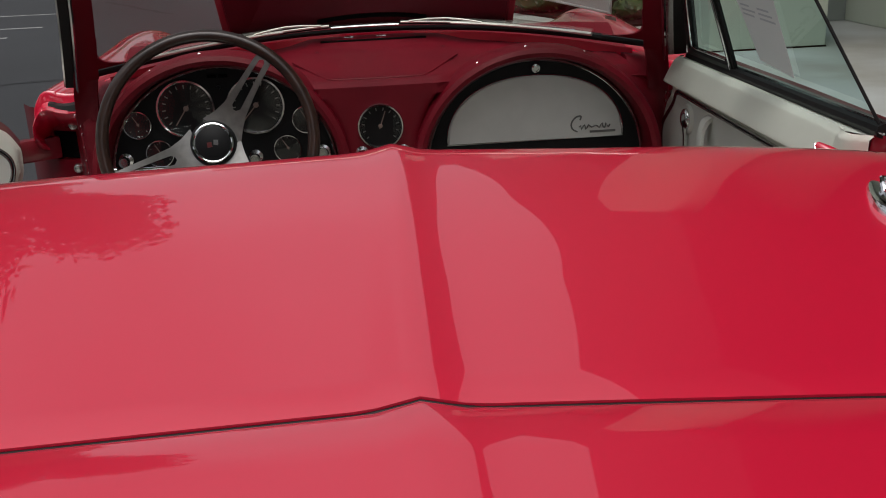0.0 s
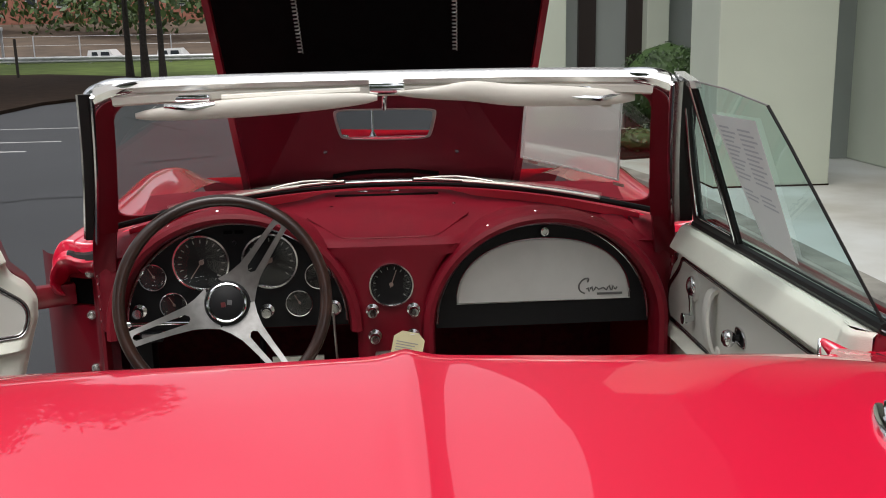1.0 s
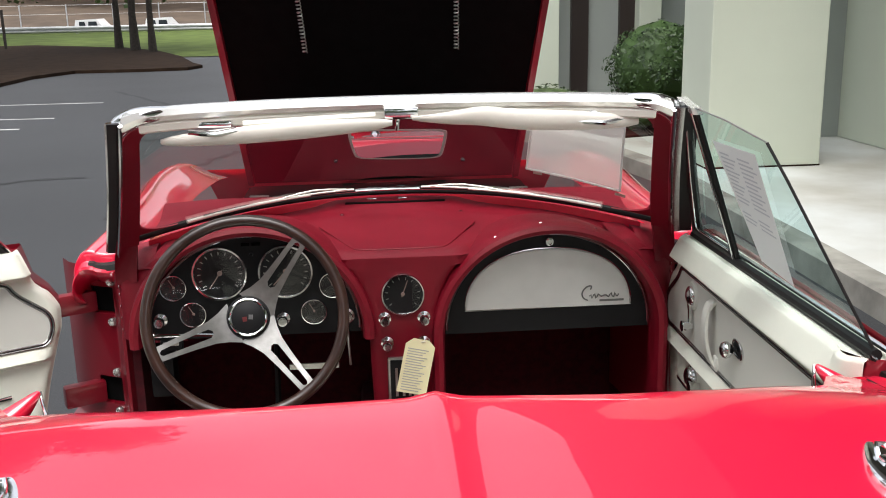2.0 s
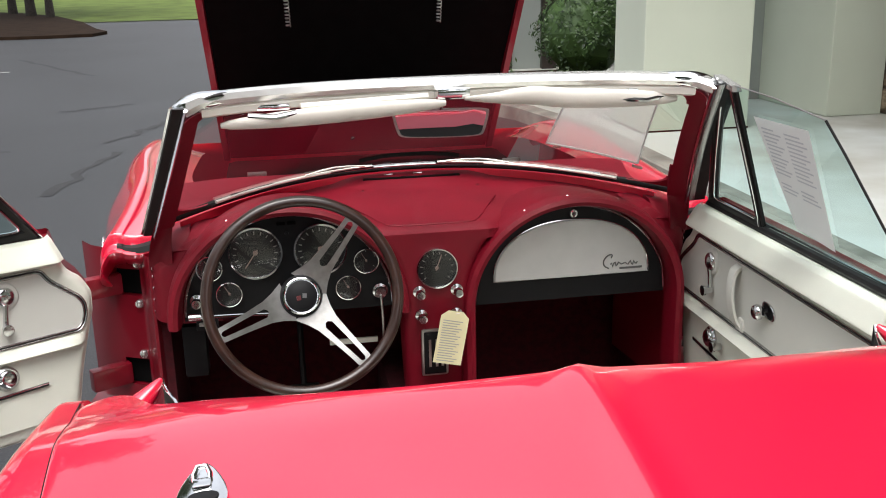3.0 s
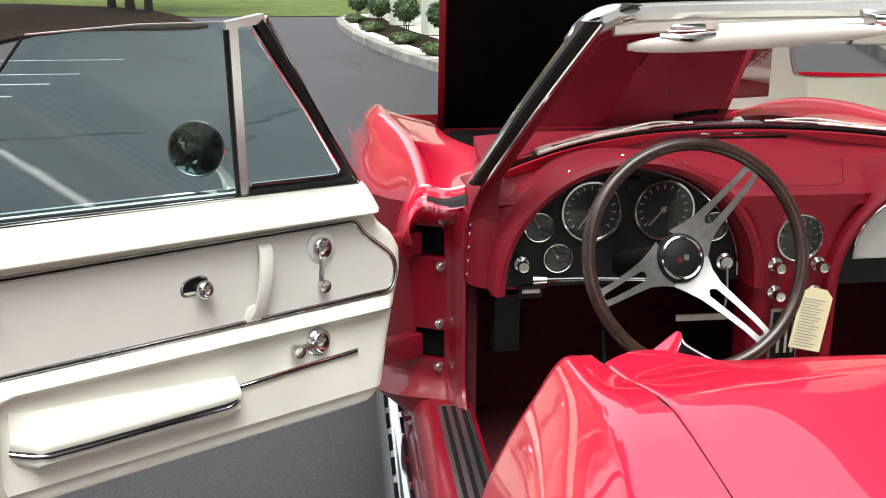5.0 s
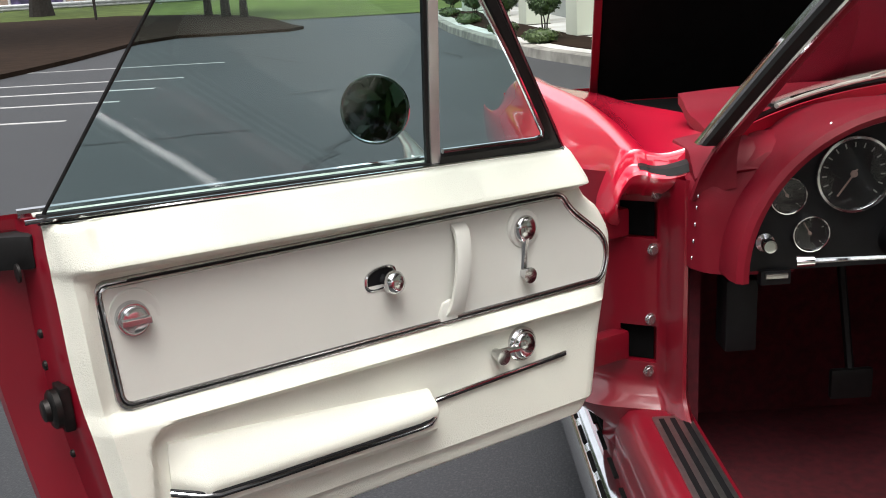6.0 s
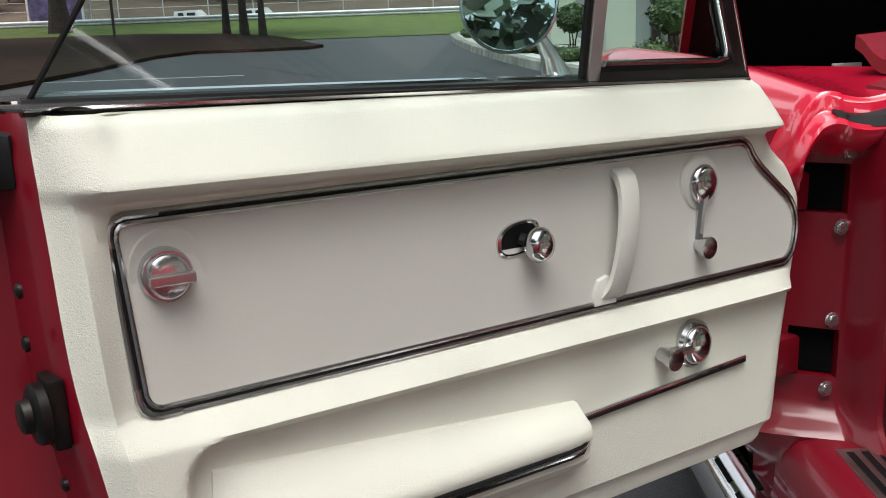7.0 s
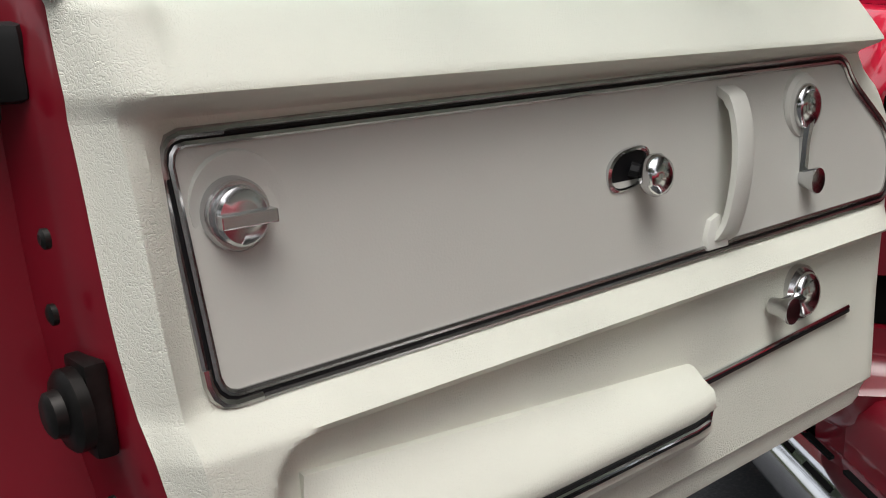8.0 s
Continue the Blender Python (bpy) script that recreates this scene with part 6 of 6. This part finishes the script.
    P = lambda u, z, d=0.0: f(u, gw(z) + d, z)
    gl = cpart("side_glass", lambda bm: bm.faces.new([bm.verts.new(P(u, z)) for u, z in ((0.40, 0.885), (0.953, 0.893), (0.948, 0.905), (0.836, 1.146), (0.806, 1.2), (0.645, 1.216), (0.48, 1.222))]), GLASS_SIDE, dr, "greenish side window glass", smooth=False)
    gl.visible_shadow = False
    cpart("glass_edge", lambda bm: tube(bm, [P(u, z) for u, z in ((0.951, 0.896), (0.948, 0.905), (0.836, 1.146), (0.806, 1.2))], 0.0024, 6), RUBBER, gl)
    cpart("top_edge", lambda bm: tube(bm, [P(u, z) for u, z in ((0.805, 1.2005), (0.645, 1.2165), (0.485, 1.2225))], 0.0014, 6), STEEL, gl)
    vg = cpart("vent_glass", lambda bm: bm.faces.new([bm.verts.new(P(u, z)) for u, z in ((0.16, 0.895), (0.388, 0.9), (0.47, 1.21), (0.445, 1.21))]), GLASS_SIDE, dr, smooth=False)
    vg.visible_shadow = False
    cpart("vent_frame", lambda bm: (tube(bm, [P(u, z, 0.009) for u, z in ((0.388, 0.918), (0.208, 0.917), (0.193, 0.921), (0.196, 0.931), (0.303, 1.055), (0.45, 1.213))], 0.0036 if s < 0 else 0.002, 8), tube(bm, [P(u, z, 0.004) for u, z in ((0.128, 0.886), (0.196, 0.965), (0.279, 1.06), (0.425, 1.232))], 0.0034, 8)), CHROME, dr, "bright vent window frame with a black seal")
    def vseal(bm):
        inner = [(0.39, 0.914), (0.204, 0.914), (0.186, 0.92), (0.3, 1.056), (0.445, 1.214)]
        outer = [(0.39, 0.888), (0.2, 0.888), (0.136, 0.89), (0.281, 1.058), (0.43, 1.232)]
        rows = []
        for k, d in ((0.0, -0.004), (0.0, 0.005), (0.2, 0.012), (0.8, 0.012), (1.0, 0.004), (1.0, -0.014), (0.5, -0.016)):
            rows.append([P(a[0] + (b[0] - a[0]) * k, a[1] + (b[1] - a[1]) * k, d) for a, b in zip(inner, outer)])
        loft(bm, rows, closed_v=True)
    cpart("vent_seal", vseal, RUBBER, dr)
    # same bar on both doors; the right one's shade is put in as black
    cpart("division_bar", lambda bm: loft(bm, [[P(u + a, z, b) for a, b in ((-0.0095, 0.0), (-0.0085, 0.009), (0.0075, 0.009), (0.0085, 0.0), (0.006, -0.008), (-0.009, -0.008))] for u, z in ((0.388, 0.875), (0.413, 0.96), (0.442, 1.065), (0.484, 1.218))], closed_u=True, caps=True), POLISHED if s < 0 else RUBBER, dr, "polished metal division bar" if s < 0 else "division bar darkened to black for shade, with a bright edge")
    if s > 0:
        cpart("bar_edge", lambda bm: tube(bm, [P(u + 0.003, z, 0.0095) for u, z in ((0.388, 0.885), (0.413, 0.96), (0.442, 1.065), (0.484, 1.216))], 0.0018, 6), CHROME, dr)
    cpart("bar_seal", lambda bm: loft(bm, [[P(u + a, z, b) for a, b in ((0.0085, 0.006), (0.0135, 0.004), (0.014, -0.004), (0.0085, -0.006))] for u, z in ((0.391, 0.885), (0.413, 0.96), (0.442, 1.065), (0.484, 1.216))], closed_u=True, caps=True), RUBBER, dr)
    cpart("vent_cap", lambda bm: prism(bm, [(0.424, 1.222), (0.496, 1.209), (0.5, 1.222), (0.433, 1.237)], lambda p, q, d: P(p, q, d), -0.012, 0.012), POLISHED, dr, "bright polished vent window cap", smooth=False)
    cpart("sill_strip", lambda bm: tube(bm, [f(0.14, base + 0.0155, 0.893), f(0.5, base + 0.0155, 0.896), f(0.97, base + 0.0155, 0.899)], 0.003 if s < 0 else 0.0018, 8), CHROME, dr)
    cpart("glass_wiper", lambda bm: tube(bm, [f(0.14, base + 0.0075, 0.892), f(0.5, base + 0.0075, 0.896), f(0.955, base + 0.0075, 0.899)], 0.0068 if s < 0 else 0.01, 8), RUBBER, dr)
    cpart("outer_strip", lambda bm: tube(bm, [f(0.14, -0.06, 0.894), f(0.5, -0.06, 0.898), f(0.97, -0.06, 0.9)], 0.006, 8), CHROME, dr)
    return f, dr, P


fL, door_l, PL = door(-1, 0.19, -0.015)
fR, door_r, PR = door(1, 0.1375, -0.0375)

# round mirror outside the driver's window
mc = Vector((-1.161, -0.068, 0.992))
toward = (Vector((-1.3, -1.7, 1.14)) - mc).normalized()
mm = toward.to_track_quat("Z", "Y").to_matrix().to_4x4()
mm.translation = mc
dm = cpart("door_mirror", lambda bm: lathe(bm, [(0.0, -0.03), (0.03, -0.026), (0.043, -0.012), (0.0495, 0.0), (0.0505, 0.005), (0.0495, 0.008), (0.0475, 0.008), (0.0468, 0.005)], 36, mm), CHROME, door_l, "round chrome door mirror")
cpart("mirror_face", lambda bm: lathe(bm, [(0.0467, 0.0056), (0.0464, 0.0058), (0.0, 0.0058)], 36, mm), MIRROR, dm, smooth=False)
cpart("mirror_arm", lambda bm: tube(bm, [mc + Vector((0.03, 0.012, -0.03)), mc.lerp(fL(0.392, -0.085, 0.888), 0.6) + Vector((0.012, 0, 0)), fL(0.392, -0.085, 0.9), fL(0.388, -0.085, 0.886)], [0.006, 0.0095, 0.017, 0.022], 12), POLISHED, dm)

# papers on the right glass and the windshield
sheet_ = thing("window_sheet", "white printed sheet taped inside the side glass", "paper sheet")
def paper_fn(u, v):
    a = Vector((0.545 + 0.2 * u, 1.168 + 0.004 * u)).lerp(Vector((0.575 + 0.13 * u, 0.945 - 0.012 * u)), v)
    return PR(a.x, a.y, 0.006)
cpart("sheet", lambda bm: sheet(bm, paper_fn, span(0, 1, 6), span(0, 1, 8), PR(0.6, 1.0, 0.0065) - PR(0.6, 1.0, 0.006)), PAPER, sheet_)
for i in range(15):
    v = 0.08 + 0.035 * i + (0.06 if i > 11 else 0)
    for u0, u1 in ((0.08, 0.38 + 0.06 * ((i * 5) % 3 - 1)), (0.52, 0.86 + 0.05 * ((i * 7) % 3 - 1))):
        def bar(bm):
            A = [paper_fn(u0, v), paper_fn(u1, v), paper_fn(u1, v + 0.014), paper_fn(u0, v + 0.014)]
            o = (PR(0.6, 1.0, 0.0075) - PR(0.6, 1.0, 0.006))
            bm.faces.new([bm.verts.new(p + o) for p in A])
        cpart("print_bar", bar, INK_PALE, sheet_, smooth=False)

SLEEVE = bpy.data.materials.new("frosted_sleeve")
SLEEVE.use_nodes = True
_n = SLEEVE.node_tree
_t = _n.nodes.new("ShaderNodeBsdfTransparent")
_m = _n.nodes.new("ShaderNodeMixShader")
_n.nodes["Principled BSDF"].inputs["Base Color"].default_value = (0.85, 0.8, 0.79, 1)
_n.nodes["Principled BSDF"].inputs["Roughness"].default_value = 0.3
_m.inputs[0].default_value = 0.62
_n.links.new(_t.outputs[0], _m.inputs[1])
_b = _n.nodes.new("ShaderNodeBsdfTranslucent")
_b.inputs[0].default_value = (0.9, 0.86, 0.85, 1)
_k = _n.nodes.new("ShaderNodeMixShader")
_n.links.new(_n.nodes["Principled BSDF"].outputs[0], _k.inputs[1])
_n.links.new(_b.outputs[0], _k.inputs[2])
_n.links.new(_k.outputs[0], _m.inputs[2])
_n.links.new(_m.outputs[0], _n.nodes["Material Output"].inputs[0])
sleeve = thing("sign_sleeve", "clear plastic sleeve with a faded sheet on the windshield", "sign")
def sl_fn(u, v):
    p = ws(0.53 + 0.335 * u, 0.875 - 0.02 * u - (0.56 + 0.1 * u) * v)
    return p + Vector((0, 0.012, 0.004))
so = cpart("sleeve", lambda bm: sheet(bm, sl_fn, span(0, 1, 8), span(0, 1, 6)), SLEEVE, sleeve)
cpart("sleeve_edge", lambda bm: tube(bm, [sl_fn(u, v) + Vector((0, -0.002, 0)) for u, v in ((0, 0), (0.5, 0), (1, 0), (1, 0.5), (1, 1), (0.5, 1), (0, 1), (0, 0.5))], 0.003, 5, closed=True), PAPER, so)
for k, (u, v) in enumerate(((0.08, 1.03), (0.95, 1.04), (0.12, 0.06), (0.8, 0.06))):
    cpart("tape", lambda bm: sheet(bm, lambda a, b: sl_fn(u + 0.1 * a, v + 0.045 * b) + Vector((0, -0.004, 0)), span(0, 1, 3), span(0, 1, 3)), WHITE_VINYL, so)
